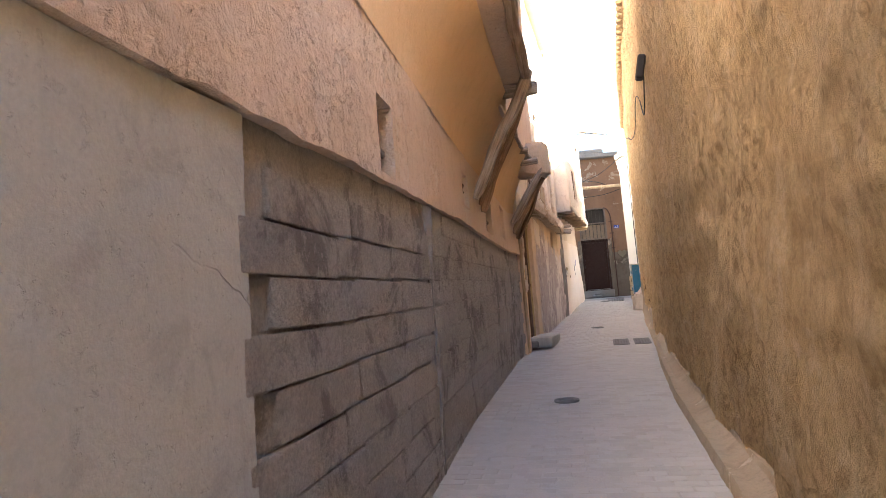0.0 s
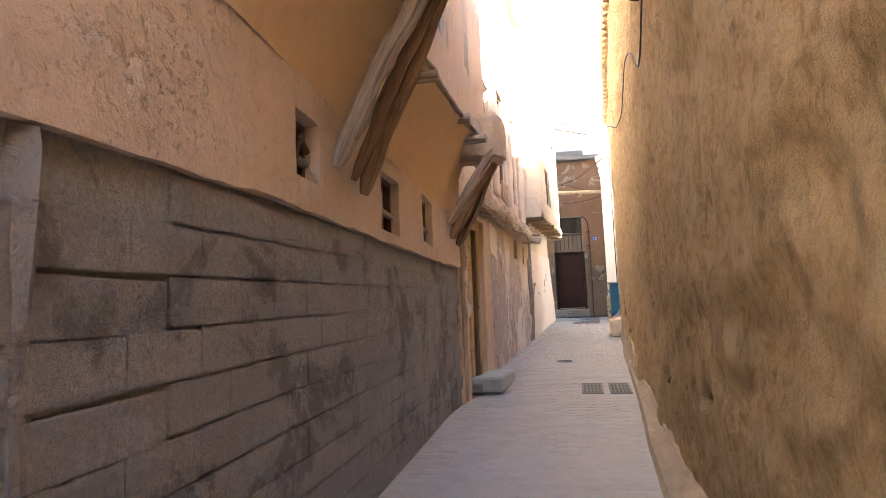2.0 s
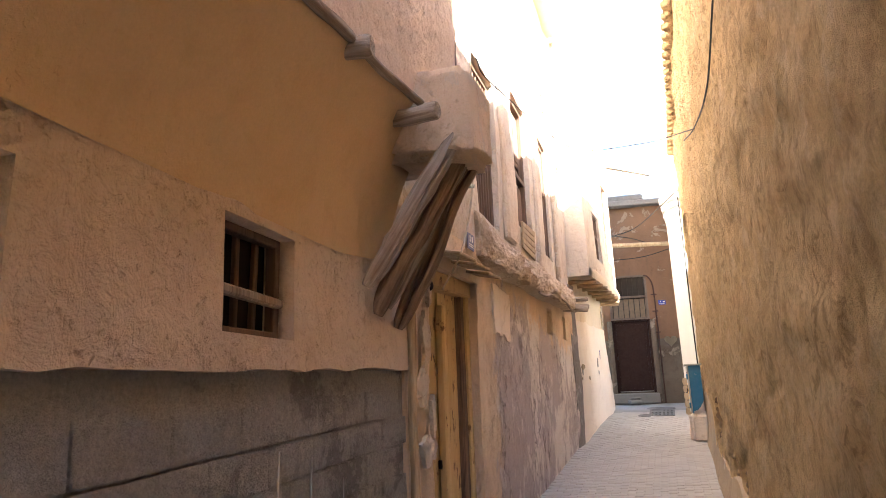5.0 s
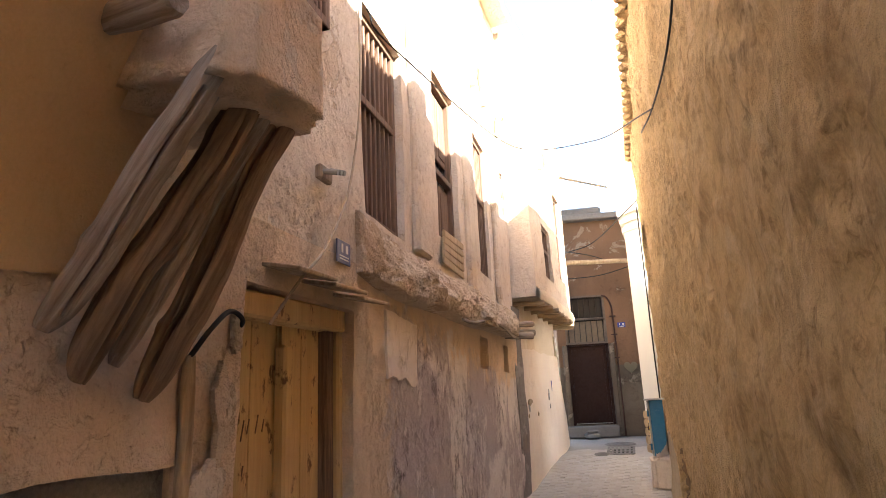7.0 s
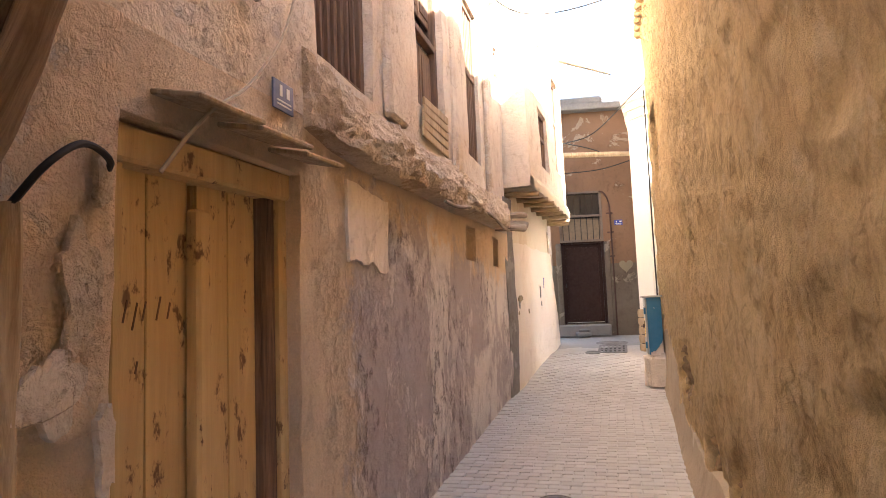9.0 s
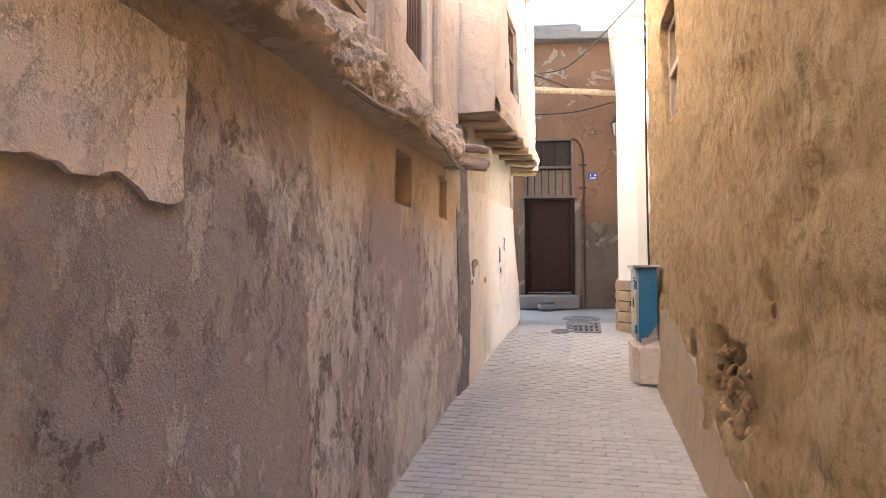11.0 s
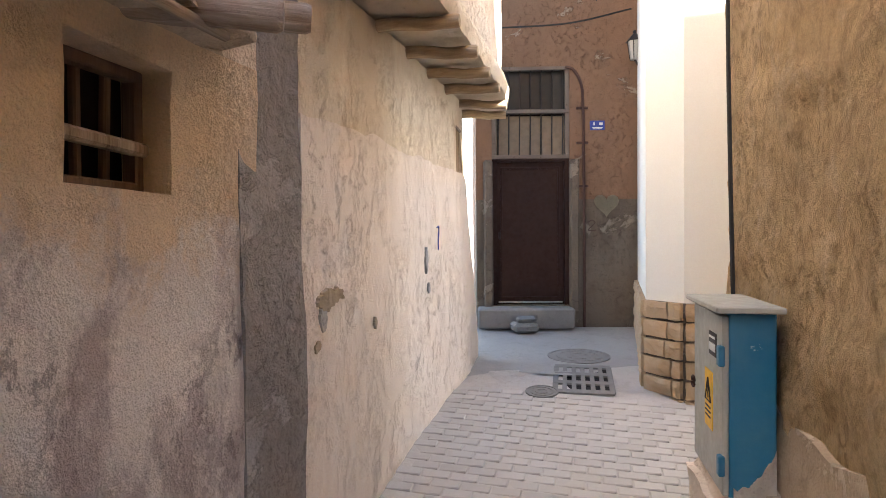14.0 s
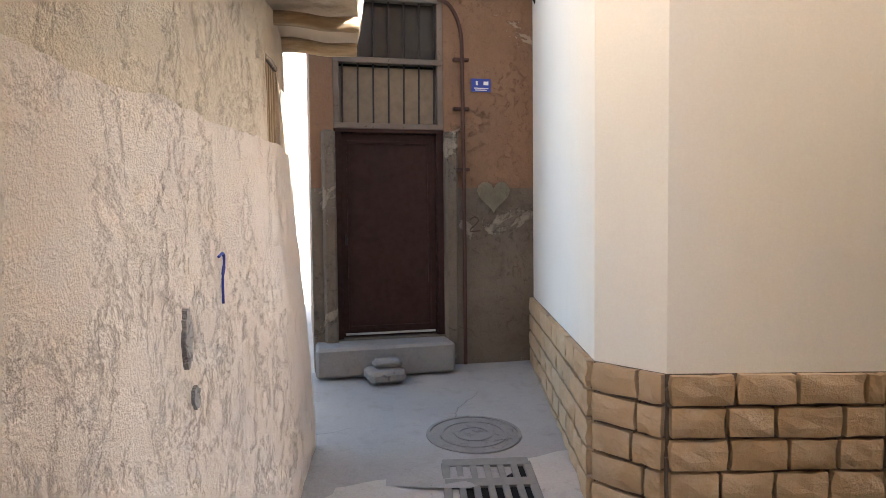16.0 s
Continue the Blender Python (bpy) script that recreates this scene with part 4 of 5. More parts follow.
# ---- broken ledge above the lilac wall ----
bm = bmesh.new()
ys = steps(12.95, 19.05, 0.03)
rows = []
for y in ys:
    ease = float(np.interp(y, [12.95, 13.6, 18.9, 19.05], [0.25, 1, 1, 0.7]))
    low = float(np.interp(y, [12.9, 14, 16, 19], [3.50, 3.47, 3.52, 3.62]))
    ring = []
    for k in range(21):
        a = k / 20
        o = 0.02 + ease * (0.23 * math.sin(math.pi * min(1, a * 0.62 + 0.33)) ** 0.8 - 0.02)
        z = low + 0.06 * (1 - ease) + a * 0.50
        lump = noise.fractal(Vector((y * 3.1, z * 4.0, 2)), 0.8, 2.1, 5) * 0.06 * ease + (noise.noise((y * 12, z * 13, 4)) * 0.035 + noise.noise((y * 2.2, z * 1.5, 9)) * 0.06) * ease
        if k == 0:
            o, lump = -0.02, 0
        if k == 20:
            o, lump = 0.0, 0
        ring.append(bm.verts.new(on_left(y, o + lump, z + (noise.noise((y * 4, k, 7)) * 0.03 if 0 < k < 20 else 0))))
    rows.append(ring)
for a, b in zip(rows, rows[1:]):
    for i in range(20):
        bm.faces.new((a[i], b[i], b[i + 1], a[i + 1]))
bm.faces.new(rows[0])
bm.faces.new(rows[-1])
structure("ledge", bm, RUBBLE, "broken mud ledge with crumbling edge", "ledge", smooth=False)
logs_thing("ledge_beam", [(on_left(18.55, 0.0, 3.66), on_left(18.75, 0.46, 3.63), 0.06, 0.055), (on_left(18.75, 0.0, 3.72), on_left(18.98, 0.44, 3.70), 0.05, 0.05), (on_left(15.2, 0.22, 3.49), on_left(18.8, 0.22, 3.60), 0.018, 0.02), (on_left(18.3, 0.05, 3.80), on_left(18.95, 0.42, 3.84), 0.04, 0.045)],
           LOG, "splintered dark timber end under the ledge", "beam", "ledge timbers")

# ---- ochre double door ----
dz0, dz1 = ground(12.4) + 0.12, 3.2
m = left_frame(12.38, 0.02, (dz0 + dz1) / 2)
h = dz1 - dz0
t = thing("door_1", m, "closed ochre-stained double plank door, dirty and worn", "door", "", "structure")
for s, w in ((-1, 0.50), (1, 0.46)):
    leaf = slab("leaf", t, YELLOWDOOR, [(shift(m, -0.14 + s * 0.27, 0.20, 0), (w + 0.02, 0.03, h))])
    for k in range(2):
        slab("plank", leaf, YELLOWDOOR, [(shift(m, -0.14 + s * 0.27 + (k - 0.5) * w / 2, 0.18, 0), (w / 2 - 0.006, 0.03, h - 0.02))], edge=0.004)
slab("meeting_post", t, YELLOWDOOR, [(shift(m, -0.14, 0.125, -0.10), (0.09, 0.08, h - 0.22))], edge=0.015)
slab("jamb", t, JAMB, [(shift(m, 0.425, 0.155, 0), (0.11, 0.09, h))], "dark-stained outer jamb", 0.02, 0.008)
slab("jamb", t, YELLOWDOOR, [(shift(m, 0.52, 0.15, 0), (0.07, 0.13, h + 0.03))], edge=0.015)
slab("jamb", t, YELLOWDOOR, [(shift(m, -0.625, 0.16, 0), (0.05, 0.12, h))])
slab("lintel", t, YELLOWDOOR, [(shift(m, -0.08, 0.14, h / 2 - 0.01, 0, -1.5), (1.26, 0.16, 0.15))], "pale worn lintel beam", 0.015, 0.006)
slab("threshold", t, STEPSTONE, [(shift(m, 0, 0.06, -h / 2 - 0.08), (1.28, 0.34, 0.12))], edge=0.02)
for x, z, tall in ((-0.52, 0.52, 0.09), (-0.47, 0.50, 0.11), (-0.42, 0.52, 0.08), (-0.34, 0.53, 0.10), (-0.28, 0.52, 0.07), (-0.46, 0.30, 0.05)):
    slab("scratched_mark", t, JAMB, [(shift(m, x, 0.1635, z, 0, 14), (0.008, 0.003, tall))], "dark scratched stroke", 0)
slab("latch", t, IRON, [(shift(m, -0.19, 0.15, -0.35), (0.03, 0.03, 0.07))])
m = left_frame(12.45, 0.12, 3.34)
t = thing("door_canopy", m, "thin weathered boards over the ochre door", "canopy")
for x, y, z, tilt, w, d in ((-0.42, 0.0, 0.03, -2, 0.44, 0.24), (-0.02, -0.005, 0.012, -2.5, 0.46, 0.25), (0.36, -0.01, -0.012, -3, 0.42, 0.24)):
    slab("board", t, POLE, [(shift(m, x, y, z, 12, tilt), (w, d, 0.024))], edge=0.006, rough=0.006)
m = left_frame(12.55, 0.17, ground(12.5) + 0.06)
bm = bmesh.new()
block(bm, m, (1.4, 0.42, 0.22), 0.03)
bmesh.ops.subdivide_edges(bm, edges=bm.edges[:], cuts=4, use_grid_fill=True)
for v in bm.verts:
    v.co += noise.noise_vector(v.co * 4) * 0.012
solid("door_step", bm, COAT, "worn grey cement step at the ochre door", "step", smooth=True)
# old wooden post and broken plaster beside the door
bm = bmesh.new()
log(bm, on_left(11.3, 0.05, ground(11.3)), on_left(11.28, 0.06, 2.86), 0.035, 0.03, 4)
solid("standpipe", bm, POLE, "dusty upright pipe against the wall", "pipe", smooth=True)
bm = bmesh.new()
tube(bm, curve_points([on_left(11.27, 0.07, 2.85), on_left(11.34, 0.12, 2.98), on_left(11.46, 0.12, 3.07), on_left(11.58, 0.1, 3.04), on_left(11.6, 0.02, 2.98)]), 0.012, 8)
solid("hose", bm, CABLE, "black hose bent from pipe into wall", "hose", smooth=True)

# ---- things on the pale wall ----
m = left_frame(12.7, 0.05, 3.64)
t = thing("house_number_plate", m, "faded blue enamel house number plate", "sign")
slab("plate", t, SIGNFADED, [(m, (0.2, 0.012, 0.155))], edge=0.002)
slab("lettering", t, SIGNWHITE, [(shift(m, x, -0.008, z), (w, 0.004, hh)) for x, z, w, hh in ((-0.03, 0.025, 0.022, 0.06), (0.04, 0.025, 0.03, 0.055), (0, -0.03, 0.14, 0.008), (0, -0.05, 0.14, 0.008))], "white marks", 0)
m = left_frame(12.38, 0.08, 4.08)
t = thing("insulator", m, "old grey cable insulator on a bracket", "insulator")
slab("base", t, LOG, [(m, (0.16, 0.05, 0.1))], edge=0.012)
for k in range(3):
    bm = bmesh.new()
    tube(bm, [m @ Vector((-0.05 + 0.05 * k, -0.02, 0.02 * k)), m @ Vector((-0.04 + 0.05 * k, -0.12, 0.015 * k - 0.02))], 0.018, 8)
    part("knob", bm, GREYMETAL, t)
bm = bmesh.new()
tube(bm, curve_points([on_left(13.02, 0.04, 5.9), on_left(12.98, 0.06, 4.9), on_left(12.75, 0.07, 4.1), on_left(12.35, 0.12, 3.6), on_left(11.95, 0.18, 3.3), on_left(11.8, 0.1, 3.05)]), 0.009, 5)
solid("pale_cable", bm, TANCABLE, "pale cable looping down the wall", "cable", smooth=True)
bm = bmesh.new()
a, b = on_left(13.05, 0.1, 5.75), on_right(13.4, 0.03, 4.95)
mid = [on_left(13.5, 0.2, 5.6), on_left(17.2, 0.6, 6.2), Vector((4.6, 16.5, 6.0))]
tube(bm, curve_points([a, *mid, b]), 0.008, 5)
solid("overhead_cable", bm, CABLE, "thin black cable strung across the lane", "cable", smooth=True)

# ---- eave joists of the jutting cream house ----
for k in range(8):
    y = 19.5 + k * 0.56
    logs_thing("eave_joist", [(on_left(y, -0.1, 4.27), on_left(y + 0.02, 0.50 + 0.03 * math.sin(k * 7), 4.26 + 0.015 * math.sin(k * 4)), 0.042 + 0.006 * math.sin(k * 3), 0.044)], POLE, "pale round pole joist under the eave", "joist", "eave joists")
bm = bmesh.new()
rows = []
for y in steps(19.3, 23.75, 0.15):
    rows.append([bm.verts.new(on_left(y, o, z)) for o, z in ((-0.05, 4.33), (0.44, 4.33), (0.475 + 0.02 * noise.noise((y * 3, 0, 0)), 4.31 + 0.03 * noise.noise((y * 4, 1, 0))), (0.50, 4.40), (0.46, 4.52), (-0.05, 4.36))])
for a, b in zip(rows, rows[1:]):
    for i in range(5):
        bm.faces.new((a[i], b[i], b[i + 1], a[i + 1]))
structure("eave_boards", bm, CREAM, "cream rendered eave over round joists", "eave")
m = left_frame(22.77, 0.0, 3.76)
t = thing("window", m, "small barred window in the cream wall", "window", "", "structure")
# black sheet painted as the shade behind the bars
slab("shade_sheet", t, BLACK, [(shift(m, 0, 0.10, 0), (0.28, 0.02, 0.5))], edge=0)
slab("frame_rail", t, LOG, [(shift(m, 0, 0.03, s * 0.245), (0.3, 0.06, 0.03)) for s in (-1,)])
slab("frame_rail", t, LOG, [(shift(m, 0, 0.03, 0.245), (0.3, 0.06, 0.03))])
for k in range(5):
    slab("bar", t, POLE, [(shift(m, -0.13 + 0.065 * k, 0.03, 0), (0.025, 0.03, 0.49))], edge=0.004)

# ---- far house: door, transom, pipe, plate ----
m = end_frame(0.76, 0.0, 3.0)
t = thing("door_2", m, "closed dark brown metal door under a barred transom", "door", "", "structure")
for x in (-0.505, 0.505):
    slab("frame_post", t, DOORBROWN, [(shift(m, x, 0.08, 0), (0.07, 0.12, 2.06))])
slab("frame_head", t, DOORBROWN, [(shift(m, 0, 0.078, 1.02), (1.08, 0.12, 0.07))])
leaf = slab("leaf", t, DOORBROWN, [(shift(m, 0, 0.11, -0.01), (0.95, 0.04, 2.0))])
slab("moulding", leaf, DOORBROWN, [(shift(m, s * 0.40, 0.085, -0.01), (0.03, 0.02, 1.86)) for s in (-1, 1)] + [(shift(m, 0, 0.083, z), (0.83, 0.02, 0.03)) for z in (-0.92, 0.90)], edge=0.004)
slab("handle", leaf, IRON, [(shift(m, -0.43, 0.07, -0.05), (0.025, 0.05, 0.1))])
slab("bottom_strip", leaf, GREYMETAL, [(shift(m, 0, 0.083, -0.985), (0.9, 0.02, 0.02))], edge=0.002)
m = end_frame(0.76, 0.0, 4.66)
t = thing("window", m, "barred transom window with dusty lower panels", "window", "", "structure")
# black backing sheet stands in for the unlit room over the door
slab("shade_sheet", t, BLACK, [(shift(m, 0, 0.17, 0.3), (1.08, 0.02, 0.7))], edge=0)
slab("glass", t, GLASS, [(shift(m, 0, 0.13, 0.3), (1.0, 0.006, 0.6))], "dusty broken dark glass", 0)
slab("lower_panel", t, PANELTAN, [(shift(m, 0, 0.11, -0.31), (1.0, 0.03, 0.56))], "dusty tan panel behind bars", 0.004)
for x in (-0.51, 0.51):
    slab("frame_post", t, GREYFRAME, [(shift(m, x, 0.06, 0), (0.06, 0.1, 1.27))])
for z in (-0.61, 0.02, 0.62):
    slab("frame_rail", t, GREYFRAME, [(shift(m, 0, 0.055, z), (1.08, 0.1, 0.055))])
for k in range(7):
    bm = bmesh.new()
    x = -0.45 + 0.15 * k
    tube(bm, [m @ Vector((x, 0.05, -0.6)), m @ Vector((x + 0.01, 0.045, 0.6))], 0.009, 6)
    part("bar", bm, IRON, t)
for s in (0.17, 1.36):
    m = end_frame(s, 0.02, 2.95)
    solid("door_surround", boxes((m, (0.13, 0.1, 2.1)), rough=0.012, edge=0.02), TANGREY, "grey cement door surround", "surround", "door surrounds", "structure")
m = end_frame(0.66, 0.16, 1.83)
solid("door_step", boxes((m, (1.3, 0.4, 0.28)), edge=0.025, rough=0.008), STEPSTONE, "grey cement step at the brown door", "step")
bm = boxes((end_frame(0.62, 0.5, 1.74) @ pose(0, 0, 0, 3, 2, 8), (0.34, 0.24, 0.12)), (end_frame(0.64, 0.45, 1.84) @ pose(0, 0, 0, 0, -3, -6), (0.26, 0.2, 0.08)), edge=0.035, rough=0.02)
solid("stone_block", bm, STEPSTONE, "loose stones laid as a low step", "stone")
bm = bmesh.new()
tube(bm, curve_points([on_end(1.49, 0.05, 1.68), on_end(1.49, 0.05, 3.0), on_end(1.48, 0.05, 4.6), on_end(1.46, 0.05, 5.0), on_end(1.36, 0.05, 5.22), on_end(1.24, 0.04, 5.28)]), 0.02, 8)
pipe = solid("drain_pipe", bm, RUST, "thin rusty pipe clamped to the wall", "pipe", smooth=True)
for z in (3.63, 4.23, 4.71):
    part("clamp", boxes((end_frame(1.47, 0.03, z), (0.16, 0.05, 0.03)), edge=0.005), RUST, pipe)
m = end_frame(1.68, 0.02, 4.47)
t = thing("house_number_plate", m, "bright blue enamel house number plate", "sign")
slab("plate", t, SIGNBLUE, [(m, (0.2, 0.01, 0.13))], edge=0.002)
slab("lettering", t, SIGNWHITE, [(shift(m, x, -0.007, z), (w, 0.004, hh)) for x, z, w, hh in ((-0.045, 0.02, 0.02, 0.04), (0.05, 0.02, 0.05, 0.035), (0, -0.03, 0.15, 0.008), (0, -0.048, 0.12, 0.008))], "white marks", 0)
bm = bmesh.new()
block(bm, end_frame(1.15, 0.03, 7.42), (2.5, 0.5, 0.16), 0.02)
structure("coping", bm, SLATE, "grey roof coping of the tan house", "coping", smooth=False)
bm = boxes((end_frame(0.9, 0.0, 7.6), (1.1, 0.3, 0.22)), edge=0.05, rough=0.04)
structure("parapet_stub", bm, SLATE, "broken parapet stub on the roof", "parapet", smooth=False)
bm = bmesh.new()
log(bm, on_left(23.2, 0.2, 8.0), on_end(1.7, 0.1, 8.25), 0.03, 0.025, 5, bend=0.01)
solid("roof_pole", bm, POLE, "thin pole sticking out from the roof", "pole", smooth=True)
bm = bmesh.new()
log(bm, on_left(23.4, 0.2, 5.82), Vector((7.2, 24.0, 5.95)), 0.06, 0.055, 8, bend=0.02)
solid("tie_beam", bm, POLE, "pale timber spanning between two houses", "beam", smooth=True)
for spec in ([on_left(23.3, 0.3, 6.1), on_end(1.0, 0.6, 6.25), on_end(1.6, 0.4, 6.05)], [on_left(23.0, 0.4, 5.95), Vector((6.2, 23.5, 6.35)), on_right(20.4, 0.0, 6.4)], [on_end(0.1, 0.4, 5.7), on_end(1.2, 0.4, 5.75), on_end(2.1, 0.2, 6.0)]):
    bm = bmesh.new()
    tube(bm, curve_points(spec), 0.012, 5)
    solid("overhead_cable", bm, CABLE, "slack black cable between the houses", "cable", "slack cables", smooth=True)
# wall lantern
m = Matrix.Translation(on_end(2.13, 0.26, 5.42))
t = thing("wall_lantern", m, "small grey metal wall lantern", "lantern")
bm = bmesh.new()
bmesh.ops.create_cone(bm, cap_ends=True, segments=6, radius1=0.065, radius2=0.1, depth=0.24, matrix=m)
part("glass_body", bm, painted("frosted_lantern", (0.42, 0.40, 0.36), (0.3, 0.28, 0.25), 0.3), t, "dusty glass")
bm = bmesh.new()
bmesh.ops.create_cone(bm, cap_ends=True, segments=6, radius1=0.125, radius2=0.02, depth=0.11, matrix=shift(m, 0, 0, 0.175))
bmesh.ops.create_uvsphere(bm, u_segments=8, v_segments=6, radius=0.025, matrix=shift(m, 0, 0, 0.25))
part("cap", bm, IRON, t)
for k in range(6):
    bm = bmesh.new()
    g = k * math.pi / 3
    tube(bm, [m @ Vector((0.066 * math.cos(g), 0.066 * math.sin(g), -0.12)), m @ Vector((0.102 * math.cos(g), 0.102 * math.sin(g), 0.12))], 0.006, 4)
    part("rib", bm, IRON, t)
bm = bmesh.new()
tube(bm, curve_points([on_end(2.13, 0.26, 5.30), on_end(2.2, 0.2, 5.24), on_end(2.28, 0.14, 5.28), on_end(2.34, 0.08, 5.36)]), 0.014, 6)
part("arm", bm, IRON, t)

# ---- white house: plinth, parapet ----
def band(out, z0, z1):
    """A moulding along the white house that stands out from its face."""
    bm = bmesh.new()
    face = []
    for k, p in enumerate(WH):
        d = (WH[min(k + 1, len(WH) - 1)] - WH[max(k - 1, 0)]).normalized()
        face.append(p + Vector((d.y, -d.x, 0)) * out)
    return prism(bm, face, z0, z1, out + 0.1)


for out, z0, z1 in ((0.05, 6.22, 6.32), (0.08, 6.42, 6.50), (0.12, 6.60, 6.74), (0.10, 12.3, 12.5), (0.16, 12.7, 13.3)):
    structure("cornice", band(out, z0, z1), WHITE, "white moulded band round the white house", "cornice", smooth=False)
plinth = structure("plinth", prism(bmesh.new(), [p + (Vector((9, 25, 0)) - p).normalized() * 0.0 for p in WH], 1.2, 2.33, 0.5), TANGREY, "dark mortar bed of the stone plinth", "wall", smooth=False)

# ---- the mud wall: roof edge, window, lamp, holes ----
m = right_frame(12.5, 0.0, 7.2)
t = thing("dogtooth_course", m, "row of slanted mud bricks along the roof edge", "brick course", "", "structure")
for k in range(46):
    y = 8.0 + 0.27 * k
    part("brick", boxes((right_frame(y, 0.02, 7.18) @ pose(0, 0, 0, 0, 0, 45), (0.19, 0.19, 0.10)), edge=0.008, rough=0.006), MUD, t)
bm = bmesh.new()
rows = [[bm.verts.new(on_right(y, o, 7.24 + z)) for o, z in ((-0.4, 0.0), (0.10 + 0.03 * noise.noise((y * 2, 0, 0)), 0.0), (0.10 + 0.03 * noise.noise((y * 2, 0, 0)), 0.09), (-0.4, 0.13))] for y in steps(5.0, 20.5, 0.2)]
for a, b in zip(rows, rows[1:]):
    for i in range(3):
        bm.faces.new((a[i], b[i], b[i + 1], a[i + 1]))
bm.faces.new(rows[0])
bm.faces.new(rows[-1])
structure("roof_edge", bm, MUD, "mud capping over the brick course", "roof edge", smooth=False)
y0, y1, z0, z1 = RWIN[0]
m = right_frame((y0 + y1) / 2, -0.08, (z0 + z1) / 2)
t = thing("window", m, "weathered wooden window with upright bars", "window", "", "structure")
# dark timber-coloured sheet standing in for the room's shade
slab("shade_sheet", t, JAMB, [(shift(m, 0, -0.08, 0), (0.9, 0.02, 1.1))], edge=0)
for x in (-0.41, 0.41):
    slab("frame_post", t, LOG, [(shift(m, x, 0, 0), (0.08, 0.08, 1.1))])
for z in (-0.51, 0.51, 0):
    slab("frame_rail", t, LOG, [(shift(m, 0, 0.003, z), (0.9, 0.08, 0.07))])
for k in range(5):
    slab("bar", t, LOG, [(shift(m, -0.26 + 0.13 * k, -0.03, 0), (0.035, 0.035, 1.05))], edge=0.006)
m = right_frame(7.45, 0.08, 4.3)
t = thing("wall_lamp", m, "small black floodlight high on the mud wall", "lamp")
slab("housing", t, IRON, [(shift(m, 0, 0, 0, 12), (0.16, 0.1, 0.3))], edge=0.02)
slab("bracket", t, IRON, [(shift(m, 0, -0.07, 0.06), (0.05, 0.12, 0.05))])
bm = bmesh.new()
tube(bm, curve_points([on_right(7.5, 0.05, 4.2), on_right(8.3, 0.04, 3.95), on_right(9.4, 0.03, 4.55), on_right(10.7, 0.03, 4.95), on_right(11.9, 0.03, 4.72), on_right(13.36, 0.03, 4.95), on_right(15.0, 0.03, 5.44)]), 0.008, 5)
solid("wall_cable", bm, CABLE, "thin dark cable tacked along the mud wall", "cable", smooth=True)
bm = bmesh.new()
tube(bm, curve_points([on_right(20.22, 0.04, 6.2), on_right(20.26, 0.045, 4.5), on_right(20.18, 0.05, 3.4), on_right(20.1, 0.05, 2.5)]), 0.014, 5)
solid("wall_cable", bm, CABLE, "dark cable running down the mud wall", "cable", smooth=True)
bm = bmesh.new()
rows = [[bm.verts.new((x, y + 0.12 * math.sin(x * 5) * (y < 22.8), ground(y) - 0.0215)) for x in [4.2 + 0.25 * k for k in range(17)]] for y in [22.7 + 0.32 * k for k in range(9)]]
for p, q in zip(rows, rows[1:]):
    for i in range(16):
        bm.faces.new((p[i], p[i + 1], q[i + 1], q[i]))
structure("concrete_apron", bm, APRON, "dark grey concrete floor before the brown door", "floor")
SKIRT = plaster("brown_grey_cement", (0.43, 0.345, 0.245), (0.37, 0.29, 0.20), (0.20, 0.145, 0.10), 0.5, 0.4, (0.53, 0.44, 0.33), 0.62, 0.005, 0.03)
STONES = plaster("dirty_rubble", (0.30, 0.205, 0.12), (0.21, 0.14, 0.08), (0.10, 0.065, 0.038), 0.6, 0.1, None, 0.6, 0.006, 0.03, 3.0)
# cement skirt along the foot
bm = bmesh.new()
rows = []
for y in steps(-3, 20.2, 0.05):
    g = ground(y)
    tall = float(np.interp(y, [-3, 6, 11, 13, 16.2, 17, 20.2], [0.10, 0.12, 0.14, 0.25, 0.40, 0.75, 1.05])) + float(np.interp(y, [8, 13], [0.02, 1.0])) * (0.22 * noise.noise((y * 0.9, 0, 3)) + 0.07 * noise.noise((y * 3, 0, 5)) + 0.02 * noise.noise((y * 9, 0, 7)))
    wide = float(np.interp(y, [-3, 6, 11, 14, 20], [0.20, 0.18, 0.12, 0.07, 0.05]))
    rows.append([bm.verts.new(on_right(y, o + 0.008 * noise.noise((y * 3, z * 5, 1)), g + z)) for o, z in ((wide + 0.03, -0.05), (wide, 0.05), (wide * 0.6, 0.3 * tall), (0.022, 0.7 * tall), (0.010, tall), (-0.08, tall + 0.02))])
for a, b in zip(rows, rows[1:]):
    for i in range(5):
        bm.faces.new((a[i], b[i], b[i + 1], a[i + 1]))
structure("cement_skirt", bm, SKIRT, "sloping cement skirt at the foot of the mud wall", "trim")


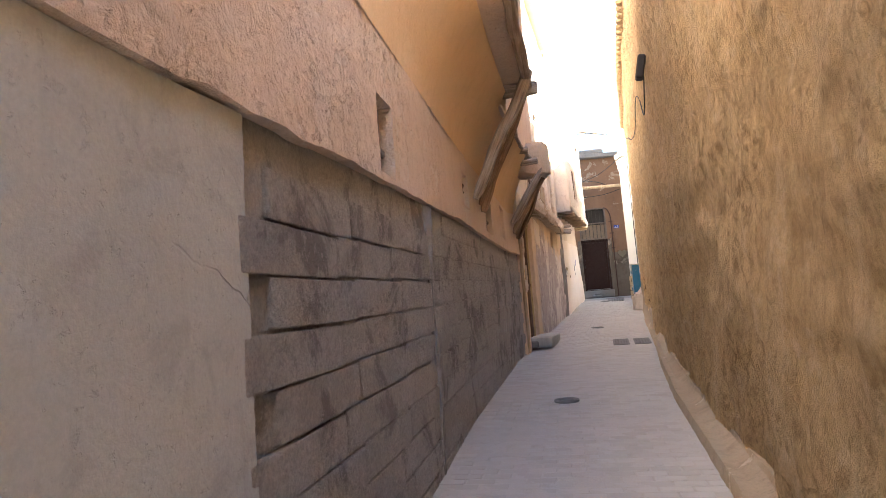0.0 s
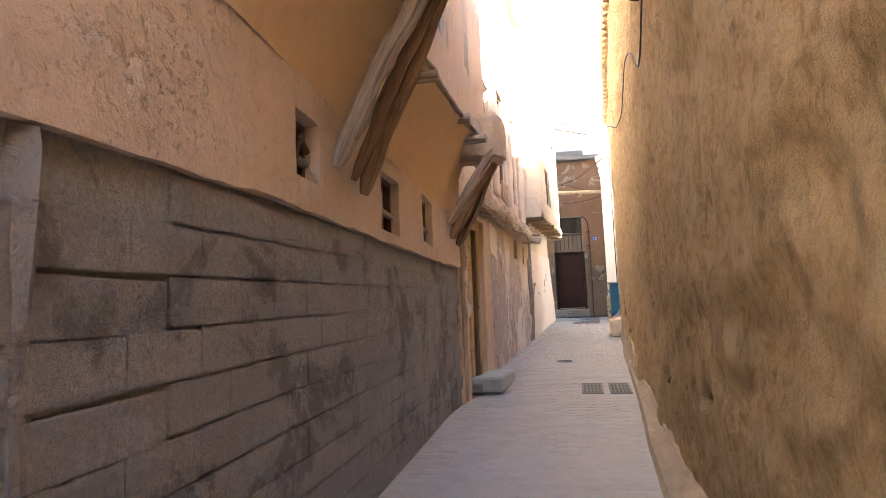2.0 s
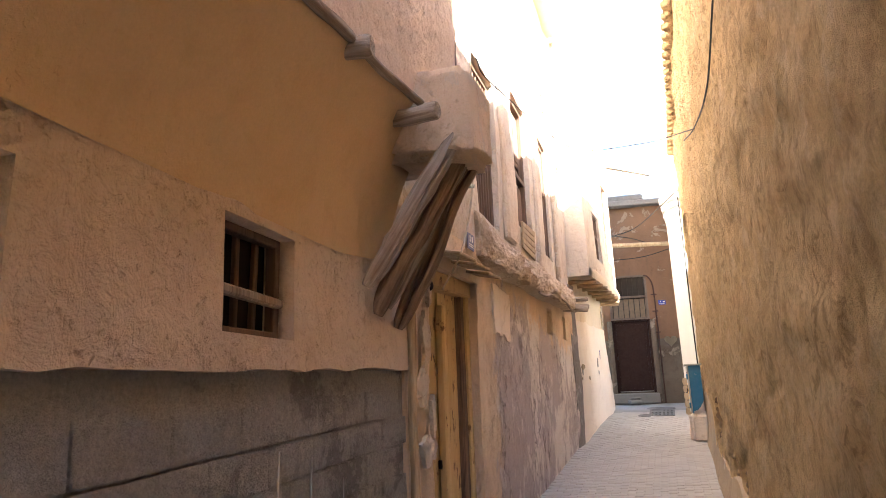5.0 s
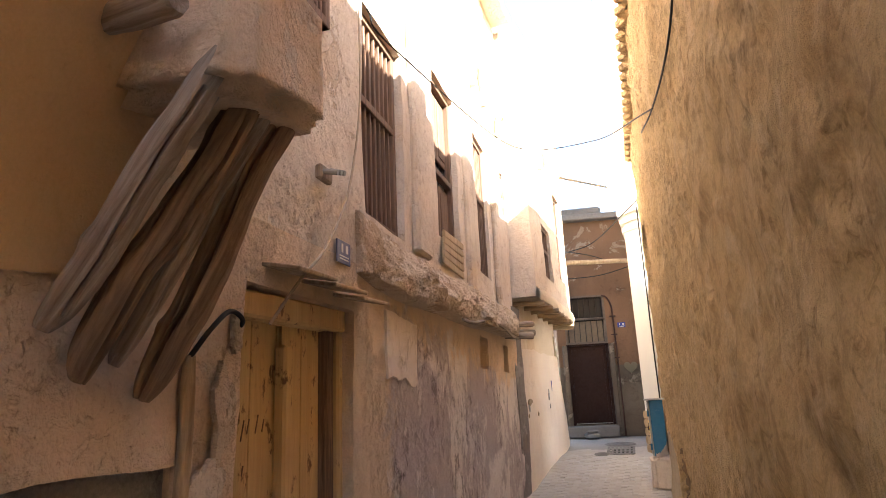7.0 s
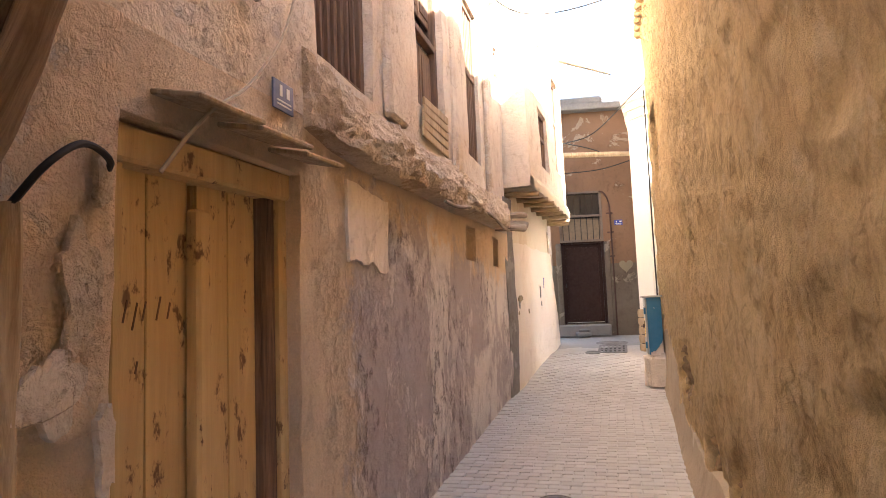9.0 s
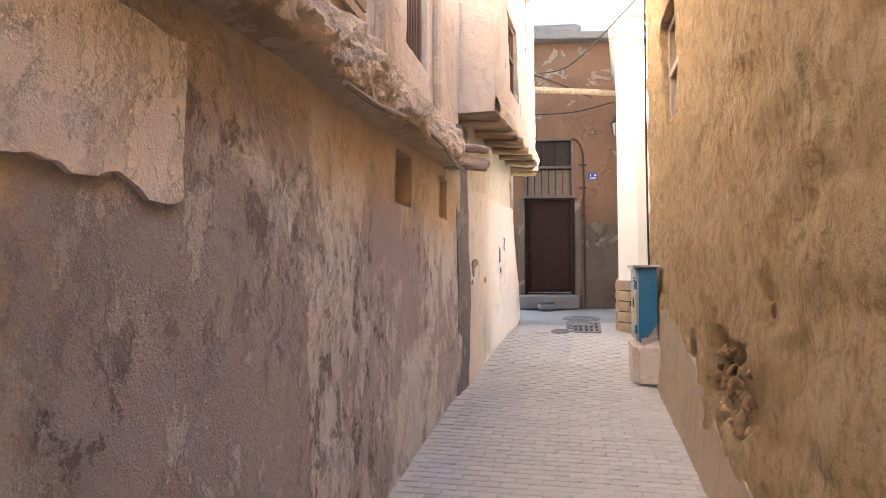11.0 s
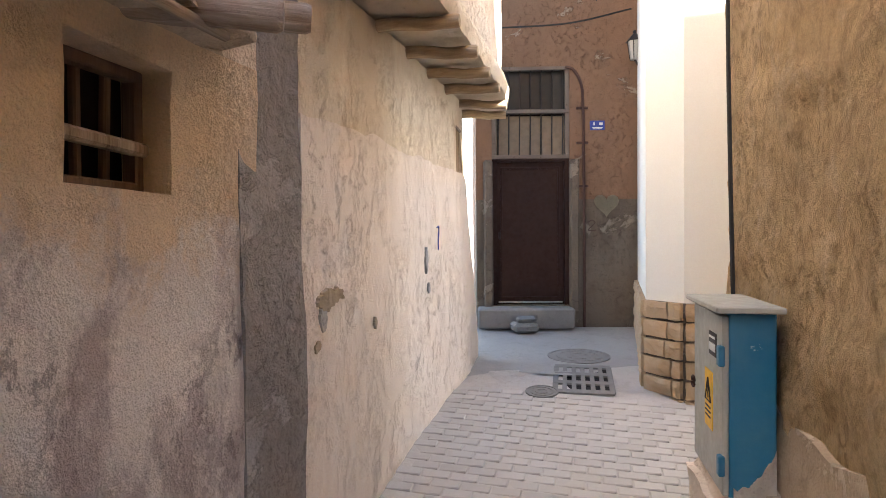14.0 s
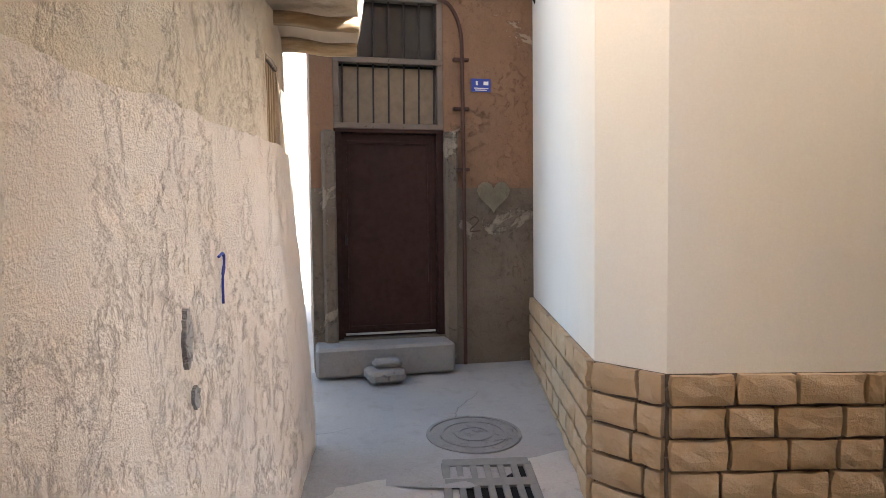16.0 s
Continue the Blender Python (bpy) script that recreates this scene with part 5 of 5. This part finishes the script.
def broken(y, z, wy, hz, n, seed):
    """A hole in the render with rough stones showing."""
    rnd = random.Random(seed)
    t = thing("broken_render", right_frame(y, 0.0, z), "hole in the mud render with rough stones", "hole", "holes in the mud wall", "structure")
    m = right_frame(y, -0.03, z)
    for k in range(n):
        a, q = rnd.uniform(0, 6.3), math.sqrt(rnd.random()) * 0.82
        c = shift(m, math.cos(a) * wy * q * 1.1, -0.05, math.sin(a) * hz * q * 1.1, rnd.uniform(0, 90), rnd.uniform(0, 90), rnd.uniform(0, 90))
        bm = bmesh.new()
        bmesh.ops.create_icosphere(bm, subdivisions=2, radius=1, matrix=c @ Matrix.Diagonal((rnd.uniform(0.035, 0.09), rnd.uniform(0.02, 0.045), rnd.uniform(0.03, 0.06), 1)))
        for v in bm.verts:
            v.co += noise.noise_vector(v.co * 11) * 0.028
        part("stone", bm, STONES, t)


TANGREY2 = plaster("pale_patch", (0.30, 0.27, 0.19), (0.25, 0.22, 0.16), (0.16, 0.135, 0.1), 0.5, 0.3)
for (y, z, wy, hz, seed), n in zip(HOLES, (60, 6, 6, 7, 2, 3, 3, 1, 2)):
    broken(y, z, wy, hz, n, seed)

# ---- electric cabinet on its plastered base ----
cz = ground(19.5)
cm = frame_at(Vector((6.0, 19.716, 0)), Vector((0.267, 0.964, 0)).normalized())
m = cm @ pose(0, 0, 2.10)
t = thing("electric_cabinet", cm @ pose(0, 0, 1.66), "blue and grey metal electric cabinet with a flat lid", "cabinet")
slab("body", t, BLUEMETAL, [(shift(m, 0.01, -0.015, 0), (0.66, 0.215, 0.90))], "scratched blue sides", 0.008)
dr = slab("door", t, GREYMETAL, [(shift(m, 0, 0.108, 0), (0.65, 0.03, 0.87))], "dusty grey door", 0.006)
slab("hinge", dr, BLUEMETAL, [(shift(m, -0.315, 0.128, 0.24), (0.05, 0.03, 0.1))])
slab("hinge", dr, BLUEMETAL, [(shift(m, -0.315, 0.128, -0.29), (0.05, 0.03, 0.1))])
slab("label_plate", dr, IRON, [(shift(m, -0.14, 0.125, 0.27), (0.15, 0.006, 0.12))], "grey number plate", 0.002)
slab("lettering", dr, SIGNWHITE, [(shift(m, -0.14 + 0.028 * k, 0.130, 0.255), (0.01, 0.004, 0.04)) for k in (-2, -1, 0, 1, 2)] + [(shift(m, -0.14, 0.130, 0.305), (0.11, 0.004, 0.01))], "white marks", 0)
slab("warning_sticker", dr, YELLOWLABEL, [(shift(m, -0.05, 0.125, -0.03), (0.17, 0.004, 0.30))], "yellow high-voltage sticker", 0)
tri = [Vector((-0.06, 0, -0.03)), Vector((0.06, 0, -0.03)), Vector((0, 0, 0.09))]
bm = bmesh.new()
q = shift(m, -0.05, 0.130, -0.01)
for a, b in ((0, 1), (1, 2), (2, 0)):
    tube(bm, [q @ tri[a], q @ tri[b]], 0.004, 4)
tube(bm, [q @ Vector((0.008, 0, 0.05)), q @ Vector((-0.01, 0, 0.02)), q @ Vector((0.01, 0, 0.018)), q @ Vector((-0.005, 0, -0.015))], 0.003, 4)
part("warning_sign", bm, IRON, dr)
for k in range(3):
    slab("text_line", dr, IRON, [(shift(q, 0, 0, -0.06 - 0.025 * k), (0.11, 0.003, 0.008))], edge=0)
bm = bmesh.new()
low = [bm.verts.new(m @ Vector((-0.3235, -0.12 + 0.006 * k, -0.448))) for k in range(33)]
top = [bm.verts.new(m @ Vector((-0.3235, -0.12 + 0.006 * k, -0.40 + 0.20 * (1 - k / 32) ** 2 + 0.05 * noise.noise((k * 0.13, 0, 1)) + 0.012 * noise.noise((k * 0.6, 0, 2))))) for k in range(33)]
for k in range(32):
    bm.faces.new((low[k], low[k + 1], top[k + 1], top[k]))
bmesh.ops.solidify(bm, geom=bm.faces[:], thickness=0.003)
part("whitewash_splash", bm, WHITEWASH, t, "whitewash splashed over the blue side")
slab("lid", t, GREYMETAL, [(shift(m, 0, 0.005, 0.465), (0.75, 0.31, 0.03))], "grey overhanging lid", 0.006)
bm = bmesh.new()
tube(bm, [m @ Vector((0.31 + 0.03 * math.cos(a), 0.133, -0.02 + 0.03 * math.sin(a))) for a in [i * 0.6 for i in range(11)]], 0.008, 6)
part("padlock", bm, RUST, dr)
bm = bmesh.new()
bmesh.ops.create_cube(bm, size=1, matrix=cm @ pose(0.0, -0.06, (cz + 1.64) / 2 - 0.02) @ Matrix.Diagonal((0.80, 0.46, 1.66 - cz + 0.08, 1)))
bmesh.ops.subdivide_edges(bm, edges=bm.edges[:], cuts=5, use_grid_fill=True)
bmesh.ops.bevel(bm, geom=[e for e in bm.edges if e.calc_face_angle(0) > 1], offset=0.07, segments=3, affect="EDGES")
for v in bm.verts:
    v.co += noise.noise_vector(v.co * 4) * 0.03
solid("cabinet_base", bm, PALE, "lumpy whitish plaster base of the cabinet", "base", smooth=True)


# ---- covers in the lane ----
def floor_frame(x, y, up=0.0, turn=-14):
    slope = math.degrees(math.atan((ground(y + 0.4) - ground(y - 0.4)) / 0.8))
    return pose(x, y, ground(y) + up, slope, 0, turn)


def round_cover(x, y, r, label, mat=CASTIRON):
    m = floor_frame(x, y, -0.016)
    t = thing("manhole_cover", m, label, "manhole")
    for name, r1, r2, z in (("rim", r, r * 0.93, 0.0), ("ring", r * 0.72, r * 0.64, 0.0), ("ring", r * 0.4, r * 0.3, 0.0)):
        bm = bmesh.new()
        hoops = [[bm.verts.new(m @ Vector((rr * math.cos(2 * math.pi * k / 32), rr * math.sin(2 * math.pi * k / 32), zz))) for k in range(32)] for rr, zz in ((r1, -0.02), (r1, 0.006), (r2, 0.006), (r2, -0.02))]
        for a, b in zip(hoops, hoops[1:]):
            for k in range(32):
                bm.faces.new((a[k], a[(k + 1) % 32], b[(k + 1) % 32], b[k]))
        part(name, bm, mat, t)
    bm = bmesh.new()
    bmesh.ops.create_cone(bm, cap_ends=True, segments=32, radius1=r * 0.92, radius2=r * 0.92, depth=0.02, matrix=shift(m, 0, 0, -0.010))
    part("plate", bm, mat, t)


round_cover(1.18, 6.66, 0.13, "small round iron cover in the lane")
round_cover(3.5, 14.85, 0.15, "small round iron cover in the lane")
round_cover(6.26, 23.3, 0.34, "large round manhole cover in the concrete", STEPSTONE)
round_cover(5.58, 22.2, 0.15, "small oval iron cover in the concrete")


def grate(x, y, w, d, nx, ny, turn, label):
    m = floor_frame(x, y, -0.014 if y < 20 else -0.018, turn)
    t = thing("drain_grate", m, label, "drain grate")
    # thin black sheet under the bars paints the shade of a pit
    slab("pit_shade", t, BLACK, [(shift(m, 0, 0, -0.015), (w * 0.98, d * 0.98, 0.012))], edge=0)
    for k in range(nx + 1):
        slab("bar", t, CASTIRON, [(shift(m, -w / 2 + w * k / nx, 0, 0), (w / nx * (0.48 if 0 < k < nx else 0.6), d, 0.02))], edge=0.003)
    for k in range(ny + 1):
        slab("cross_bar", t, CASTIRON, [(shift(m, 0, -d / 2 + d * k / ny, 0.002), (w + 0.03, d / ny * 0.36, 0.02))], edge=0.003)


grate(6.06, 22.5, 0.52, 0.72, 6, 3, -16, "square iron drain grate in the lane")
grate(3.25, 12.0, 0.26, 0.75, 5, 6, -14, "iron drain grate with narrow slots")
grate(3.62, 11.9, 0.26, 0.75, 5, 6, -14, "iron drain grate with narrow slots")


def stroke(name, m, pts, mat, label, r=0.006):
    bm = bmesh.new()
    tube(bm, [m @ p for p in curve_points([Vector((x, 0, z)) for x, z in pts], 6)], r, 4)
    solid(name, bm, mat, label, "graffiti", "wall scribbles")


CHALK = plain("chalk", (0.62, 0.60, 0.57), 0.9)
for y, z, w, hh in ((9.0, 1.35, 0.2, 0.22), (9.9, 1.75, 0.16, 0.28), (10.3, 1.7, 0.12, 0.16)):
    stroke("chalk_scribble", left_frame(y, 0.014, z), [(-w, hh), (-w * 0.9, -hh * 0.4), (0, -hh), (w * 0.9, -hh * 0.3), (w, hh * 0.8)], CHALK, "thin white chalk scribble on the grey wall", 0.004)
stroke("painted_number", end_frame(1.60, 0.03, 3.08), [(-0.05, 0.05), (0.0, 0.08), (0.04, 0.04), (-0.05, -0.06), (0.06, -0.06)], RUST, "faded red painted number on the wall", 0.006)
stroke("painted_mark", left_frame(21.86, 0.036, 2.92), [(-0.03, 0.09), (0.02, 0.10), (0.03, 0.06), (0.01, 0.0), (0.01, -0.1)], SIGNBLUE, "small blue painted mark on cream wall", 0.007)
bm = bmesh.new()
hv = []
for i in range(24):
    g = 2 * math.pi * i / 24
    hv.append(bm.verts.new(end_frame(1.80, 0.034, 3.38) @ Vector((0.012 * 16 * math.sin(g) ** 3 * 0.9, 0, 0.011 * (13 * math.cos(g) - 5 * math.cos(2 * g) - 2 * math.cos(3 * g) - math.cos(4 * g))))))
bm.faces.new(hv)
bmesh.ops.solidify(bm, geom=bm.faces[:], thickness=0.006)
solid("heart_patch", bm, TANGREY2, "pale heart-shaped plaster patch on the wall", "patch")

def scar(m, w, h, seed, mat, label):
    """A place of uneven outline where the coat has come off."""
    bm = bmesh.new()
    rim, core = [], []
    for k in range(30):
        a = 2 * math.pi * k / 30
        r = 1 + 0.55 * noise.noise((math.cos(a) * 1.3 + seed, math.sin(a) * 1.3, 1)) + 0.3 * noise.noise((math.cos(a) * 4 + seed, math.sin(a) * 4, 2))
        rim.append(bm.verts.new(m @ Vector((w * r * math.cos(a), 0.03, h * r * math.sin(a)))))
        core.append(bm.verts.new(m @ Vector((w * r * math.cos(a), 0.0, h * r * math.sin(a)))))
    for k in range(30):
        bm.faces.new((rim[k], rim[(k + 1) % 30], core[(k + 1) % 30], core[k]))
    bm.faces.new(core)
    solid("render_scar", bm, mat, label, "patch", "scars in the render", "structure")


for y, z, w, h, seed in ((11.50, 2.62, 0.07, 0.20, 21), (11.40, 2.30, 0.10, 0.12, 22), (11.58, 3.0, 0.04, 0.10, 23), (11.50, 1.85, 0.12, 0.10, 24), (11.6, 2.1, 0.03, 0.16, 26)):
    scar(left_frame(y, 0.082, z), w, h, seed, RUBBLE if seed % 2 else PALE, "broken plaster beside the ochre door")
for y, z, w, h, seed in ((19.80, 2.60, 0.09, 0.05, 1), (19.92, 2.62, 0.07, 0.035, 5), (19.76, 2.52, 0.035, 0.07, 9), (19.70, 2.38, 0.03, 0.025, 3), (20.45, 2.40, 0.02, 0.03, 4), (21.55, 2.75, 0.03, 0.09, 7), (21.6, 2.52, 0.03, 0.04, 8), (21.9, 2.2, 0.09, 0.05, 12), (22.05, 2.35, 0.05, 0.08, 15)):
    scar(left_frame(y, 0.036, z), w, h, seed, CEMENT if seed > 6 else SKIRT, "bare spot where the pale coat has flaked")


# ---- grey block wall ----
rnd = random.Random(4)
block_meshes = []
for k in range(6):
    bm = bmesh.new()
    block(bm, Matrix.Identity(4), (0.4138, 0.05, 0.1725), 0.005)
    for v in bm.verts:
        v.co += noise.noise_vector(v.co * 9 + Vector((k * 5, 0, 0))) * 0.003
    block_meshes.append(mesh_of(bm, "block", BLOCK))
course = 0.183
for r in range(14):
    y = 1.80 + (0.2 if r % 2 else 0.0)
    while y < 11.1:
        long = 2 if y < 4.3 else 1
        z = ground(y) * 0.35 + 0.02 + course * (r + 0.5) + 0.02 * y
        if z + 0.09 < GREYTOP(y) and z > ground(y) - 0.1:
            ob = new("block", block_meshes[rnd.randrange(6)])
            ob.parent = wall_west
            ob.matrix_basis = left_frame(y + 0.2 * long, -0.0155 + rnd.uniform(-0.002, 0.002), z) @ pose(0, 0, 0, rnd.uniform(-0.4, 0.4), -1.2 + rnd.uniform(-0.2, 0.2), rnd.uniform(-0.3, 0.3)) @ Matrix.Diagonal((long, 1, 1, 1))
        y += 0.415 * long
bm = bmesh.new()
log(bm, on_left(4.48, -0.035, 0.3), on_left(4.5, -0.035, 2.24), 0.055, 0.055, 6, 14, 40, 0.5, 0.03)
structure("cement_seam", bm, SEAM, "rough cement seam down the block wall", "trim")

# ---- stones of the plinth ----
stone_meshes = []
for k in range(8):
    bm = bmesh.new()
    block(bm, Matrix.Identity(4), (1, 1, 1), 0)
    bmesh.ops.subdivide_edges(bm, edges=bm.edges[:], cuts=2, use_grid_fill=True)
    for v in bm.verts:
        far = max(abs(v.co.x), abs(v.co.z))
        v.co.y *= 1.0 - 0.35 * (far > 0.45)
        v.co.x += noise.noise((v.co.x * 3 + k, v.co.z * 3, 1)) * 0.05
        v.co.z += noise.noise((v.co.x * 3, v.co.z * 3 + k, 8)) * 0.06
        v.co.y += noise.noise((v.co.x * 4 + k * 3, v.co.z * 4, 3)) * 0.25
    stone_meshes.append(mesh_of(bm, "stone", STONE))
for a, b in zip(WH, WH[1:]):
    run, d = (b - a).length, (b - a).normalized()
    side = Vector((-d.y, d.x, 0))
    out = -side
    for r in range(6):
        s = 0.0
        z = 2.25 - r * 0.172
        while s < min(run, 3.6) - 0.04:
            w = min(rnd.uniform(0.24, 0.36), run - s)
            if run - s - w < 0.1:
                w = run - s
            m = frame_at(a + d * (s + w / 2) + out * 0.02 + UP * z, d)
            ob = new("stone", stone_meshes[rnd.randrange(8)])
            ob.parent = plinth
            ob.matrix_basis = m @ Matrix.Diagonal((w - 0.022, 0.07, 0.150, 1))
            s += w

# ---- pavers ----
paver_meshes = []
for k in range(6):
    bm = bmesh.new()
    block(bm, Matrix.Identity(4), (0.192, 0.090, 0.03), 0.006)
    for v in bm.verts:
        v.co.z += 0.003 * noise.noise((v.co.x * 8 + k * 4, v.co.y * 8, 0))
    paver_meshes.append(mesh_of(bm, "paver", PAVER))
rest_v, rest_f = [], []
shape = [(v.co.copy()) for v in paver_meshes[0].vertices]
faces = [tuple(p.vertices) for p in paver_meshes[0].polygons]
singles = 0
for r in range(int(24.0 / 0.1)):
    y = -1.5 + r * 0.1
    xl, t = line(LEFT, min(y, 23.6))
    xr = line(RIGHT, y)[0] if y < 20.6 else line(RIGHT, 20.6)[0] + 2.6 * min(1, (y - 20.6) / 0.5)
    across = Vector((t.y, -t.x, 0))
    n = int((xr - xl) * t.y / 0.2) + 1
    for k in range(n):
        s = 0.08 + 0.2 * k + (0.1 if r % 2 else 0.0)
        p = Vector((xl, y, 0)) + across * s
        edge = line(RIGHT, p.y)[0] if p.y < 20.6 else 8.6
        if p.x > edge - 0.08 or p.y > 22.65 + 0.15 * math.sin(p.x * 5):
            continue
        if p.y > 21.3 and p.x > 6.72 - (p.y - 21.8) * 0.4:
            continue
        up = float(np.interp(p.y, [8, 11, 14], [0.0015, 0.004, 0.009]))
        m = floor_frame(p.x, p.y, -0.045 + up + rnd.uniform(-0.002, 0.002), math.degrees(math.atan2(across.y, across.x)) + rnd.uniform(-1.2, 1.2))
        if 16.9 < p.y < 19.3 and singles < 300:
            singles += 1
            ob = new("paver", paver_meshes[rnd.randrange(6)])
            ob.parent = lane
            ob.matrix_basis = m
        else:
            base = len(rest_v)
            rest_v += [m @ c for c in shape]
            rest_f += [tuple(base + i for i in f) for f in faces]
me = bpy.data.meshes.new("paving")
me.from_pydata(rest_v, [], rest_f)
me.materials.append(PAVER)
pav = tagged(new("paving", me), "worn grey-buff clay pavers laid across the lane", "paving", kind="stuff")
